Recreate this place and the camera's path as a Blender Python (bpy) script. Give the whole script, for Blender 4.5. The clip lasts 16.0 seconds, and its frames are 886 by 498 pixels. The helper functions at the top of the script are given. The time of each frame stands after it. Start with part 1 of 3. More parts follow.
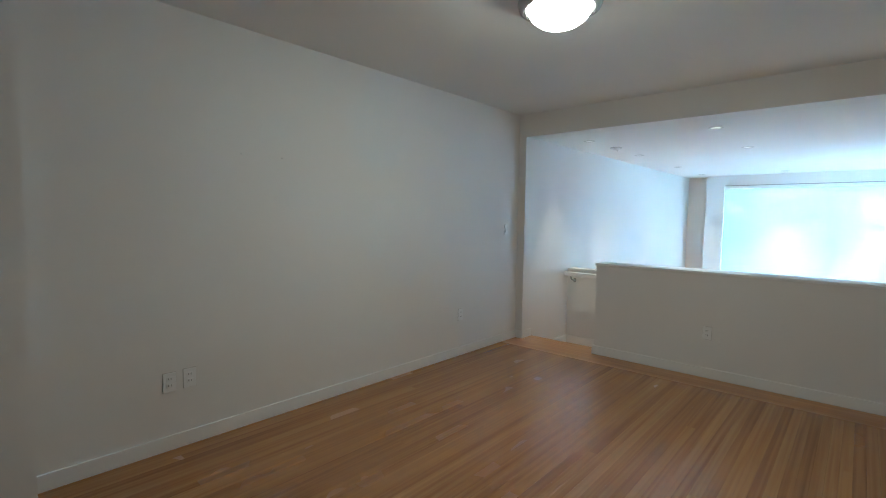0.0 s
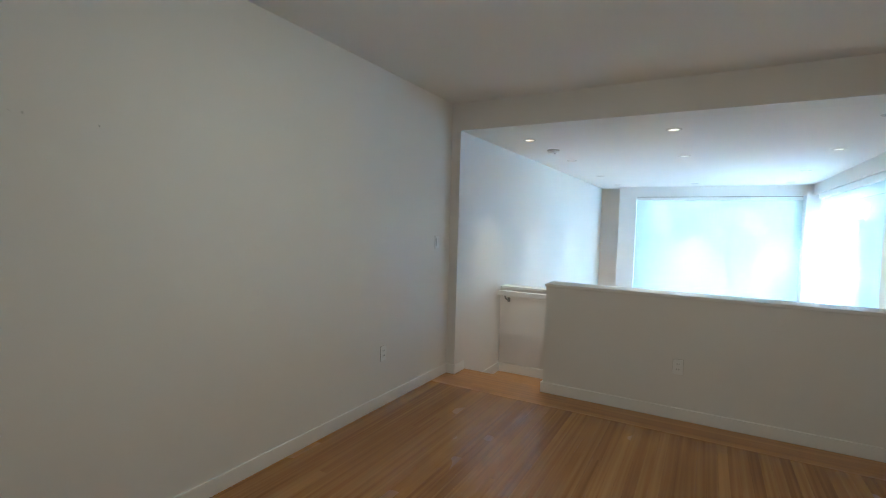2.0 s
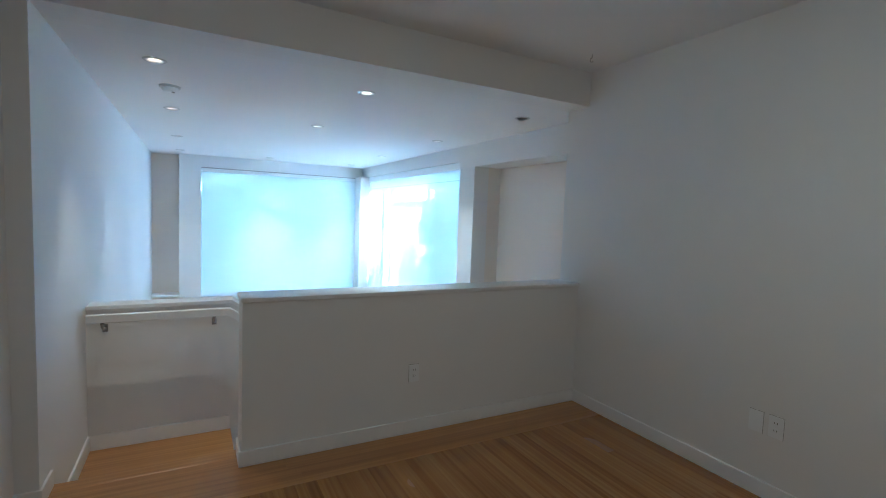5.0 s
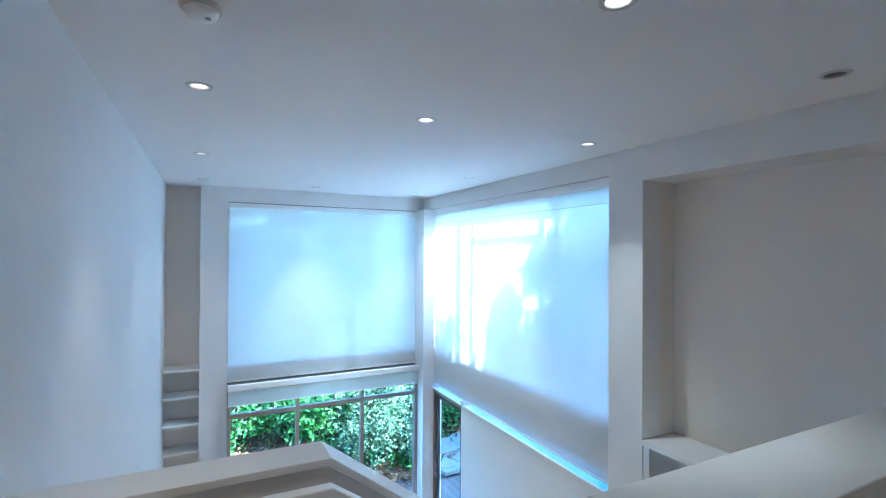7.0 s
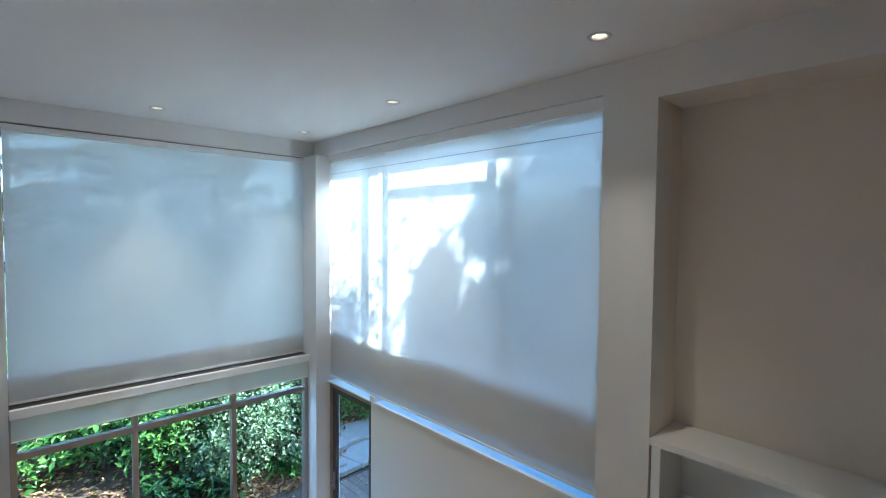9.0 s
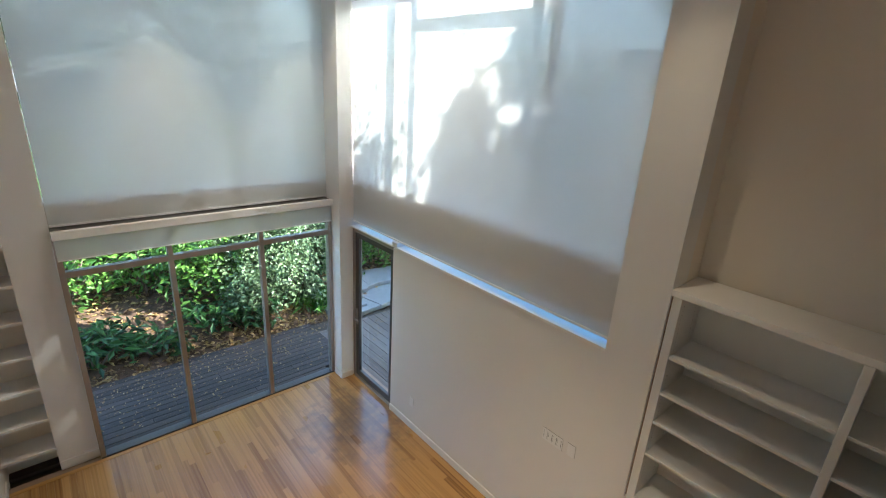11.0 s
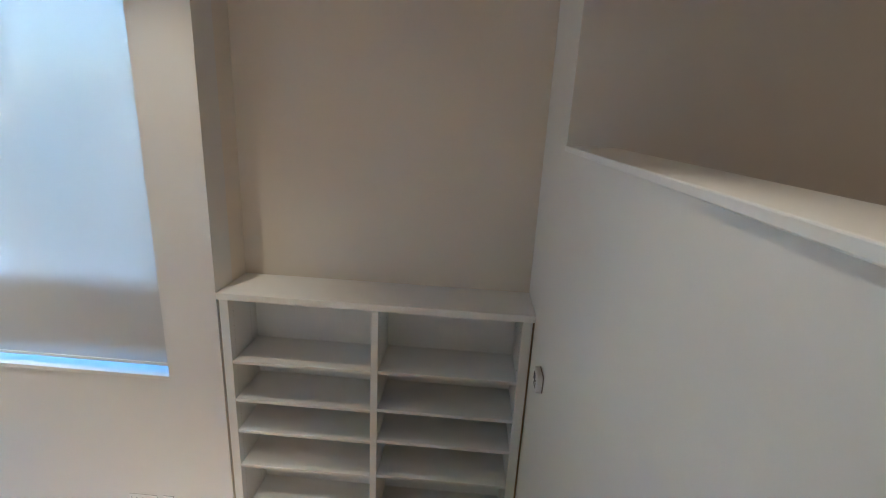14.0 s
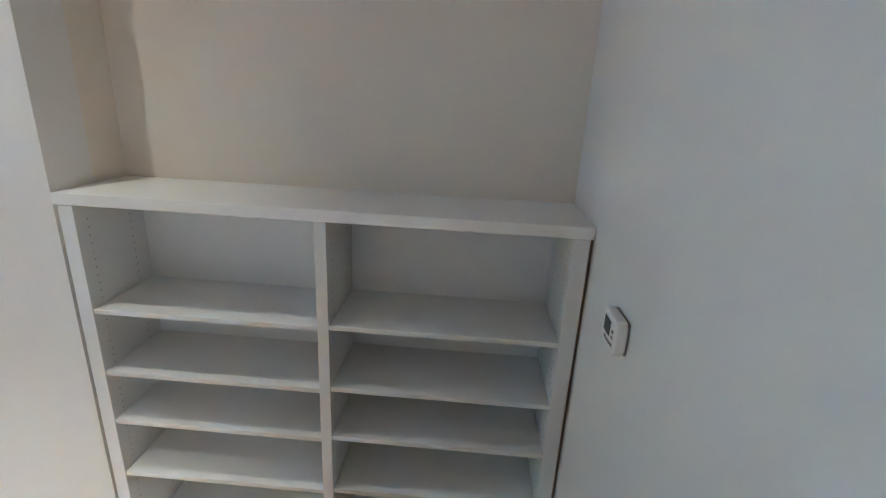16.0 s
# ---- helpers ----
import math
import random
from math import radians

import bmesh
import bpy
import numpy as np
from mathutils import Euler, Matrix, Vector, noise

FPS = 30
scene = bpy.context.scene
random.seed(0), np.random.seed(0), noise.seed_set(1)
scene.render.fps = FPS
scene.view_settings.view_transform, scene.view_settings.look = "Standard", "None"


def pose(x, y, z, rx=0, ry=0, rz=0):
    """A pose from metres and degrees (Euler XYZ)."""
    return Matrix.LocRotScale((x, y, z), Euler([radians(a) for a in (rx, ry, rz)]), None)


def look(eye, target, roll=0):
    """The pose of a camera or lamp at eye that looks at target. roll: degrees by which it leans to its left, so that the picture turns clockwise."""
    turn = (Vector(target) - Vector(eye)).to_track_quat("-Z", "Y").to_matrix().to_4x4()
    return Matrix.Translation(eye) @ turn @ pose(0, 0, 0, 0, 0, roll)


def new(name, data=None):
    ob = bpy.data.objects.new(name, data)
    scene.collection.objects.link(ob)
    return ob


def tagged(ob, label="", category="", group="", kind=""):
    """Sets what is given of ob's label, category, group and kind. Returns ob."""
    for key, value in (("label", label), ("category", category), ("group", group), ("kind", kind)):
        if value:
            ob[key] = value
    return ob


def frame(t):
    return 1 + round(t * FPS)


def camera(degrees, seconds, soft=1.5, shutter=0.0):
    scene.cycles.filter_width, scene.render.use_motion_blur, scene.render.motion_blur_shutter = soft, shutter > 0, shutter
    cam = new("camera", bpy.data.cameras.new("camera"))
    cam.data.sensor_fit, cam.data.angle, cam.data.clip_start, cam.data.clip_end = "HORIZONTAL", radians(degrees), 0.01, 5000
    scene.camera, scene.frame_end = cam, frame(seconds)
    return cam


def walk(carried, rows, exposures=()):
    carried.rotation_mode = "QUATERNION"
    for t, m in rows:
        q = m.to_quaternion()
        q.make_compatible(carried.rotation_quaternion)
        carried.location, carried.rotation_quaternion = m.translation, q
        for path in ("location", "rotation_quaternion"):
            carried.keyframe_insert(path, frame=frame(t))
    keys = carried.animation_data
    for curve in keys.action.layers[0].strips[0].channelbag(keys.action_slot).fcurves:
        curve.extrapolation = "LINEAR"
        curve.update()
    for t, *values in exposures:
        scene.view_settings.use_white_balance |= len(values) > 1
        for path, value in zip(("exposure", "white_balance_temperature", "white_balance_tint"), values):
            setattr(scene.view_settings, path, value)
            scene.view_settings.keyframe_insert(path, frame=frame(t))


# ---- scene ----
cam = camera(87.0, 16.0, soft=1.1)
PATH = [
    (0, (3.005, -4.654, 1.413), (1.673, -3.168, 1.275), 0.8),
    (0.5, (2.868, -4.523, 1.398), (1.49, -3.082, 1.234), 2.0),
    (1, (2.666, -4.362, 1.407), (1.162, -3.052, 1.266), 1.4),
    (1.5, (2.478, -4.116, 1.42), (0.909, -2.883, 1.294), 2.2),
    (2, (2.18, -3.952, 1.435), (1.193, -2.216, 1.334), 1.6),
    (2.5, (1.896, -3.808, 1.409), (1.427, -1.864, 1.364), 4.9),
    (3, (1.582, -3.597, 1.422), (1.601, -1.598, 1.369), 5.9),
    (3.5, (1.308, -3.598, 1.452), (1.909, -1.695, 1.318), 4.7),
    (6, (0.593, -1.6, 1.451), (1.566, 0.145, 1.349), 1.7),
    (6.5, (0.587, -1.009, 1.463), (1.454, 0.793, 1.451), 0.6),
    (7, (0.611, -0.507, 1.461), (1.507, 1.281, 1.477), 0.4),
    (7.5, (0.689, -0.092, 1.445), (1.668, 1.652, 1.47), 0.1),
    (8, (0.708, 0.326, 1.437), (1.793, 2.006, 1.481), -0.1),
    (8.5, (0.798, 0.649, 1.287), (1.947, 2.284, 1.365), -0.4),
    (9, (0.85, 0.952, 1.248), (2.219, 2.407, 1.165), 0.5),
    (9.5, (0.838, 1.095, 1.075), (2.28, 2.435, 0.724), 4.6),
    (9.7, (0.86, 1.095, 1.091), (2.192, 2.501, 0.576), 4.0),
    (11.8, (0.837, 1.095, 1.09), (2.109, 2.468, 0.384), 3.3),
    (12, (0.85, 1.095, 1.075), (2.297, 2.298, 0.397), 2.95),
    (12.5, (0.89, 1.095, 1.108), (2.577, 1.916, 0.413), 2.65),
    (13, (0.939, 0.964, 1.12), (2.805, 1.37, 0.524), 3.1),
    (13.5, (1.002, 0.826, 1.128), (2.927, 0.968, 0.601), 3.0),
    (14, (1.205, 0.648, 1.057), (3.126, 0.752, 0.511), 3.0),
    (14.5, (1.413, 0.679, 0.895), (3.324, 0.79, 0.314), 2.8),
    (15, (1.694, 0.673, 0.71), (3.593, 0.801, 0.096), 2.5),
    (15.5, (1.924, 0.669, 0.536), (3.825, 0.77, -0.076), 2.8),
    (16, (2.202, 0.657, 0.359), (4.101, 0.755, -0.262), 3.0),
]
EXPOSURES = [(0, 5.17, 4020, -8), (1.5, 5.12, 4250, -8), (2.5, 4.95, 4200, -7), (3.7, 4.68, 4050, -6), (6, 4.6, 3850, -4), (7, 4.25, 3980, -2), (8.5, 3.5, 4580, 0), (9.7, 3.3, 5150, 2), (11.8, 3.37, 6450, 7), (12.5, 3.47, 6900, 9), (13.5, 3.8, 5750, 7), (14.5, 4.2, 4870, 2), (16, 4.45, 4680, 1)]
walk(cam, [(t, look(eye, target, roll)) for t, eye, target, roll in PATH], EXPOSURES)

# ---- light: clear sky, one sun from the side of the garden door ----
SUN_TO = Vector((0.60, -0.52, 0.62)).normalized()
world = bpy.data.worlds.new("sky")
scene.world = world
world.use_nodes = True
wn = world.node_tree.nodes
sky = wn.new("ShaderNodeTexSky")
sky.sky_type, sky.sun_disc = "NISHITA", False
sky.sun_elevation = math.asin(SUN_TO.z)
sky.sun_rotation = math.atan2(SUN_TO.x, SUN_TO.y)
wn["Background"].inputs["Strength"].default_value = 0.15
world.node_tree.links.new(sky.outputs["Color"], wn["Background"].inputs["Color"])
sun = new("sun", bpy.data.lights.new("sun", "SUN"))
sun.data.energy, sun.data.angle, sun.data.color = 3.3, radians(0.5), (1.0, 0.95, 0.87)
sun.matrix_world = look((20, -10, 20), Vector((20, -10, 20)) - SUN_TO)


# area lamps standing for sky light in the tall windows, behind the shades
def window_light(name, place, toward, wide, high, watts, tone=(0.64, 0.83, 1.0)):
    lamp = new(name, bpy.data.lights.new(name, "AREA"))
    lamp.data.shape, lamp.data.size, lamp.data.size_y = "RECTANGLE", wide, high
    lamp.data.energy, lamp.data.color = watts, tone
    lamp.matrix_world = look(place, Vector(place) + Vector(toward))


window_light("front_window_light", (2.22, 6.56, 1.03), (0, -1, 0), 2.7, 2.1, 0.62, (0.76, 0.87, 1.0))
window_light("side_window_light", (3.838, 4.3, 1.04), (-1, 0, 0), 3.5, 2.1, 1.35)
# blue lamp added at the low pane to make the ledge glow blue
window_light("low_window_light", (3.926, 4.3, -0.59), (-1, 0, 0), 3.5, 0.1, 0.16, (0.1, 0.45, 1.0))

# ---- materials ----
LOW = -2.87            # lower floor


def mat(name, color, rough=0.6, metal=0.0, vary=0.06, scale=3.0, fine=60.0, bump=0.1, spec=0.5, per_object=0.0):
    """A painted or solid surface: broad tint variation, fine grain, slight relief."""
    m = bpy.data.materials.new(name)
    m.use_nodes = True
    n, l = m.node_tree.nodes, m.node_tree.links
    b = n["Principled BSDF"]
    b.inputs["Roughness"].default_value, b.inputs["Metallic"].default_value = rough, metal
    b.inputs["Specular IOR Level"].default_value = spec
    co = n.new("ShaderNodeTexCoord")
    broad, grain = n.new("ShaderNodeTexNoise"), n.new("ShaderNodeTexNoise")
    broad.inputs["Scale"].default_value, grain.inputs["Scale"].default_value = scale, fine
    broad.inputs["Detail"].default_value, grain.inputs["Detail"].default_value = 4, 3
    l.new(co.outputs["Object"], broad.inputs["Vector"])
    l.new(co.outputs["Object"], grain.inputs["Vector"])
    add = n.new("ShaderNodeMath")
    add.operation = "MULTIPLY_ADD"
    add.inputs[1].default_value = 0.35
    l.new(grain.outputs["Fac"], add.inputs[0])
    l.new(broad.outputs["Fac"], add.inputs[2])
    last = add.outputs[0]
    if per_object:
        info, plus = n.new("ShaderNodeObjectInfo"), n.new("ShaderNodeMath")
        plus.operation = "MULTIPLY_ADD"
        plus.inputs[1].default_value = per_object
        l.new(info.outputs["Random"], plus.inputs[0])
        l.new(last, plus.inputs[2])
        last = plus.outputs[0]
    ramp = n.new("ShaderNodeMapRange")
    ramp.inputs["From Min"].default_value, ramp.inputs["From Max"].default_value = 0.35, 1.0 + per_object
    ramp.inputs["To Min"].default_value, ramp.inputs["To Max"].default_value = 1 - vary, 1 + vary
    l.new(last, ramp.inputs["Value"])
    mul = n.new("ShaderNodeVectorMath")
    mul.operation = "SCALE"
    mul.inputs[0].default_value = color
    l.new(ramp.outputs["Result"], mul.inputs["Scale"])
    l.new(mul.outputs["Vector"], b.inputs["Base Color"])
    if bump:
        bp = n.new("ShaderNodeBump")
        bp.inputs["Strength"].default_value, bp.inputs["Distance"].default_value = bump, 0.002
        l.new(grain.outputs["Fac"], bp.inputs["Height"])
        l.new(bp.outputs["Normal"], b.inputs["Normal"])
    return m


def wood(name, dark, light, rough=0.3, along="y", coat=0.3, tone=0.37, worn=None):
    """Varnished boards: grain stretched along the board, tone by board."""
    m = bpy.data.materials.new(name)
    m.use_nodes = True
    n, l = m.node_tree.nodes, m.node_tree.links
    b = n["Principled BSDF"]
    co, mp = n.new("ShaderNodeTexCoord"), n.new("ShaderNodeMapping")
    mp.inputs["Scale"].default_value = (45, 0.7, 45) if along == "y" else (0.7, 45, 45)
    info, shift = n.new("ShaderNodeObjectInfo"), n.new("ShaderNodeVectorMath")
    shift.operation = "MULTIPLY_ADD"
    shift.inputs[1].default_value = (37, 53, 11)
    l.new(info.outputs["Random"], shift.inputs[0])
    l.new(co.outputs["Object"], shift.inputs[2])
    l.new(shift.outputs["Vector"], mp.inputs["Vector"])
    g = n.new("ShaderNodeTexNoise")
    g.inputs["Scale"].default_value, g.inputs["Detail"].default_value, g.inputs["Distortion"].default_value = 1.0, 2.5, 0.25
    g.inputs["Roughness"].default_value = 0.4
    l.new(mp.outputs["Vector"], g.inputs["Vector"])
    big = n.new("ShaderNodeTexNoise")
    big.inputs["Scale"].default_value = 1.3
    l.new(shift.outputs["Vector"], big.inputs["Vector"])
    s1, s2 = n.new("ShaderNodeMath"), n.new("ShaderNodeMath")
    s1.operation = s2.operation = "MULTIPLY_ADD"
    s1.inputs[1].default_value, s2.inputs[1].default_value = tone, 0.15
    l.new(info.outputs["Random"], s1.inputs[0])
    l.new(g.outputs["Fac"], s1.inputs[2])
    l.new(big.outputs["Fac"], s2.inputs[0])
    l.new(s1.outputs[0], s2.inputs[2])
    ramp = n.new("ShaderNodeValToRGB")
    ramp.color_ramp.elements[0].position, ramp.color_ramp.elements[1].position = 0.36, 0.98
    ramp.color_ramp.elements[0].color, ramp.color_ramp.elements[1].color = (*dark, 1), (*light, 1)
    l.new(s2.outputs[0], ramp.inputs["Fac"])
    last = ramp.outputs["Color"]
    if worn:
        # grey traffic wear with ragged edges, about a place on the floor
        geo, gap = n.new("ShaderNodeNewGeometry"), n.new("ShaderNodeVectorMath")
        gap.operation = "DISTANCE"
        gap.inputs[1].default_value = (worn[0], worn[1], LOW)
        l.new(geo.outputs["Position"], gap.inputs[0])
        rag, less, fade, mix = n.new("ShaderNodeTexNoise"), n.new("ShaderNodeMath"), n.new("ShaderNodeMapRange"), n.new("ShaderNodeMix")
        rag.inputs["Scale"].default_value, rag.inputs["Detail"].default_value = 7, 6
        l.new(geo.outputs["Position"], rag.inputs["Vector"])
        less.operation = "MULTIPLY_ADD"
        less.inputs[1].default_value = -1.6
        l.new(rag.outputs["Fac"], less.inputs[0])
        l.new(gap.outputs["Value"], less.inputs[2])
        fade.inputs["From Min"].default_value, fade.inputs["From Max"].default_value = worn[2] - 0.8, worn[2] - 1.35
        fade.inputs["To Max"].default_value = 0.7
        l.new(less.outputs[0], fade.inputs["Value"])
        mix.data_type = "RGBA"
        mix.inputs[7].default_value = (0.12, 0.075, 0.042, 1)
        l.new(fade.outputs["Result"], mix.inputs[0])
        l.new(last, mix.inputs[6])
        last = mix.outputs[2]
    l.new(last, b.inputs["Base Color"])
    rr = n.new("ShaderNodeMapRange")
    rr.inputs["To Min"].default_value, rr.inputs["To Max"].default_value = rough - 0.03, rough + 0.05
    l.new(big.outputs["Fac"], rr.inputs["Value"])
    l.new(rr.outputs["Result"], b.inputs["Roughness"])
    bp = n.new("ShaderNodeBump")
    bp.inputs["Strength"].default_value, bp.inputs["Distance"].default_value = 0.05, 0.001
    l.new(g.outputs["Fac"], bp.inputs["Height"])
    l.new(bp.outputs["Normal"], b.inputs["Normal"])
    b.inputs["Coat Weight"].default_value, b.inputs["Coat Roughness"].default_value = coat, 0.14
    return m


def glowing(name, color, strength):
    m = bpy.data.materials.new(name)
    m.use_nodes = True
    b = m.node_tree.nodes["Principled BSDF"]
    b.inputs["Base Color"].default_value = (0.9, 0.88, 0.84, 1)
    b.inputs["Emission Color"].default_value, b.inputs["Emission Strength"].default_value = (*color, 1), strength
    return m


def woven(name, color, through_part, open_part):
    """Roller-shade cloth: lets diffuse light through, and a little of the view."""
    m = bpy.data.materials.new(name)
    m.use_nodes = True
    n, l = m.node_tree.nodes, m.node_tree.links
    n.remove(n["Principled BSDF"])
    co, ns = n.new("ShaderNodeTexCoord"), n.new("ShaderNodeTexNoise")
    ns.inputs["Scale"].default_value, ns.inputs["Detail"].default_value = 1.1, 5
    l.new(co.outputs["Object"], ns.inputs["Vector"])
    vr = n.new("ShaderNodeMapRange")
    vr.inputs["To Min"].default_value, vr.inputs["To Max"].default_value = 0.94, 1.04
    l.new(ns.outputs["Fac"], vr.inputs["Value"])
    sc = n.new("ShaderNodeVectorMath")
    sc.operation = "SCALE"
    sc.inputs[0].default_value = color
    l.new(vr.outputs["Result"], sc.inputs["Scale"])
    d, t, o = n.new("ShaderNodeBsdfDiffuse"), n.new("ShaderNodeBsdfTranslucent"), n.new("ShaderNodeBsdfTransparent")
    for s in (d, t):
        l.new(sc.outputs["Vector"], s.inputs["Color"])
    a, c = n.new("ShaderNodeMixShader"), n.new("ShaderNodeMixShader")
    a.inputs["Fac"].default_value, c.inputs["Fac"].default_value = through_part, open_part
    l.new(d.outputs[0], a.inputs[1])
    l.new(t.outputs[0], a.inputs[2])
    l.new(a.outputs[0], c.inputs[1])
    l.new(o.outputs[0], c.inputs[2])
    l.new(c.outputs[0], n["Material Output"].inputs["Surface"])
    return m


def leafy(name, dark, light, trans=0.35):
    """Leaves: tone by leaf, some light through the blade, waxy gloss."""
    m = bpy.data.materials.new(name)
    m.use_nodes = True
    n, l = m.node_tree.nodes, m.node_tree.links
    b = n["Principled BSDF"]
    geo, ramp = n.new("ShaderNodeNewGeometry"), n.new("ShaderNodeValToRGB")
    ramp.color_ramp.elements[0].color, ramp.color_ramp.elements[1].color = (*dark, 1), (*light, 1)
    l.new(geo.outputs["Random Per Island"], ramp.inputs["Fac"])
    l.new(ramp.outputs["Color"], b.inputs["Base Color"])
    b.inputs["Roughness"].default_value = 0.4
    t, mix = n.new("ShaderNodeBsdfTranslucent"), n.new("ShaderNodeMixShader")
    mix.inputs["Fac"].default_value = trans
    l.new(ramp.outputs["Color"], t.inputs["Color"])
    l.new(b.outputs[0], mix.inputs[1])
    l.new(t.outputs[0], mix.inputs[2])
    l.new(mix.outputs[0], n["Material Output"].inputs["Surface"])
    return m


def clear(name):
    m = bpy.data.materials.new(name)
    m.use_nodes = True
    b = m.node_tree.nodes["Principled BSDF"]
    b.inputs["Base Color"].default_value = (0.97, 0.99, 0.98, 1)
    b.inputs["Transmission Weight"].default_value, b.inputs["Roughness"].default_value = 1.0, 0.0
    b.inputs["IOR"].default_value = 1.1
    return m


PAINT = mat("warm white wall paint", (0.83, 0.815, 0.79), 0.75, vary=0.02, scale=0.8, fine=220, bump=0.06, spec=0.3)
CEIL = mat("flat white ceiling paint", (0.85, 0.84, 0.82), 0.9, vary=0.02, scale=0.7, fine=180, bump=0.08, spec=0.2)
TRIM = mat("satin white trim paint", (0.88, 0.875, 0.86), 0.4, vary=0.025, scale=4, fine=90, bump=0.04)
CASE = mat("cool white shelf lacquer", (0.80, 0.81, 0.81), 0.45, vary=0.02, scale=3, fine=120, bump=0.03)
# Niche and bookcase back walls are beiger than the white walls.
BEIGE = mat("beige wall tone", (0.84, 0.775, 0.685), 0.75, vary=0.02, scale=0.8, fine=220, bump=0.06, spec=0.3)
GROOVE = mat("raw brown board edge", (0.30, 0.215, 0.16), 0.8, vary=0.2, scale=9)
PLASTIC = mat("white plastic", (0.88, 0.88, 0.87), 0.35, vary=0.015, bump=0.0)
# Plastic darkened for the shade on lamp rims and the detector base.
SHADED_PLASTIC = mat("white plastic toned down for shade", (0.60, 0.59, 0.56), 0.5, vary=0.03, bump=0.0)
DARK = mat("dark slot", (0.03, 0.03, 0.03), 0.6, vary=0.1, bump=0.0)
STEEL = mat("brushed nickel", (0.34, 0.33, 0.32), 0.32, 0.9, vary=0.08, fine=150)
ALU = mat("grey anodised aluminium", (0.37, 0.33, 0.30), 0.42, 0.55, vary=0.06, fine=140)
SCREEN = mat("grey display glass", (0.10, 0.12, 0.12), 0.2, vary=0.05, bump=0.0)
OAK_UP = wood("amber oak boards", (0.225, 0.090, 0.013), (0.44, 0.225, 0.048), 0.25, tone=0.3)
OAK_X = wood("amber oak cross boards", (0.26, 0.105, 0.018), (0.48, 0.255, 0.066), 0.30, along="x")
OAK_LOW = wood("honey oak boards", (0.21, 0.088, 0.018), (0.48, 0.27, 0.09), 0.28, tone=0.5, worn=(3.35, 5.25, 0.75))
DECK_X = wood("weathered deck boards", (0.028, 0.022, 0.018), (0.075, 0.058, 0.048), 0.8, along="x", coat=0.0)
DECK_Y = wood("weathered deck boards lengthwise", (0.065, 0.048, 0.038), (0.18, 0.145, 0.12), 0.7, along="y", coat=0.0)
CLOTH = woven("white roller-shade cloth", (0.86, 0.86, 0.84), 0.30, 0.15)
CLOTH_FRONT = woven("white open-weave roller-shade cloth", (0.82, 0.82, 0.80), 0.31, 0.15)
GLASS = clear("window glass")
TRACK = mat("dark grey metal track", (0.11, 0.105, 0.10), 0.45, 0.5, vary=0.1, fine=120)
LIT = glowing("lit lamp lens", (1.0, 0.72, 0.40), 0.30)
LIT_DIM = glowing("dimmed lamp lens", (1.0, 0.55, 0.28), 0.26)
BOWL = glowing("frosted lamp bowl", (1.0, 0.70, 0.42), 1.75)
UNLIT = mat("unlit lamp lens", (0.30, 0.28, 0.26), 0.5, vary=0.08)
MULCH = mat("leaf litter and bark", (0.095, 0.055, 0.032), 0.95, vary=0.75, scale=14, fine=70, bump=1.0)
STONE = mat("grey paving stone", (0.24, 0.24, 0.235), 0.85, vary=0.18, scale=6, fine=90, bump=0.4, per_object=0.3)
SOIL = mat("dark garden soil", (0.07, 0.055, 0.04), 0.95, vary=0.4, scale=2, fine=30, bump=0.8)
LEAF_A = leafy("broad green leaves", (0.03, 0.09, 0.014), (0.18, 0.34, 0.06))
LEAF_B = leafy("grey-green small leaves", (0.03, 0.075, 0.03), (0.30, 0.40, 0.20))
LEAF_E = leafy("dark lobed leaves", (0.012, 0.045, 0.012), (0.075, 0.18, 0.045), 0.2)
LEAF_C = leafy("dark tree needles", (0.018, 0.04, 0.015), (0.06, 0.10, 0.035), 0.15)
LEAF_D = leafy("fallen dry leaves", (0.16, 0.08, 0.03), (0.45, 0.30, 0.11), 0.1)
GRASS = leafy("grass blades", (0.05, 0.14, 0.02), (0.16, 0.32, 0.06))
BARK = mat("grey-brown bark", (0.14, 0.10, 0.075), 0.9, vary=0.35, scale=12, fine=60, bump=0.8)
WHITE_STUCCO = mat("white painted stucco", (0.78, 0.765, 0.74), 0.9, vary=0.05, scale=2, fine=80, bump=0.3)
STUCCO = mat("outside stucco", (0.55, 0.52, 0.48), 0.9, vary=0.08, scale=2, fine=80, bump=0.4)


# ---- building helpers ----
def link(name, bm, material, parent=None, label=""):
    me = bpy.data.meshes.new(name)
    bm.to_mesh(me)
    bm.free()
    me.materials.append(material)
    ob = new(name, me)
    if parent:
        ob.parent = parent
    return tagged(ob, label)


def part(name, bm, material, parent, label=""):
    return link(name, bm, material, parent, label)


def add_box(bm, x0, x1, y0, y1, z0, z1, bevel=0.0):
    vs = bmesh.ops.create_cube(bm, size=1)["verts"]
    for v in vs:
        v.co = Vector(((x0 + x1) / 2 + v.co.x * (x1 - x0), (y0 + y1) / 2 + v.co.y * (y1 - y0), (z0 + z1) / 2 + v.co.z * (z1 - z0)))
    if bevel:
        es = list({e for v in vs for e in v.link_edges})
        bmesh.ops.bevel(bm, geom=es, offset=bevel, segments=2, affect="EDGES", profile=0.5)
    return bm


def box(x0, x1, y0, y1, z0, z1, bevel=0.0):
    return add_box(bmesh.new(), x0, x1, y0, y1, z0, z1, bevel)


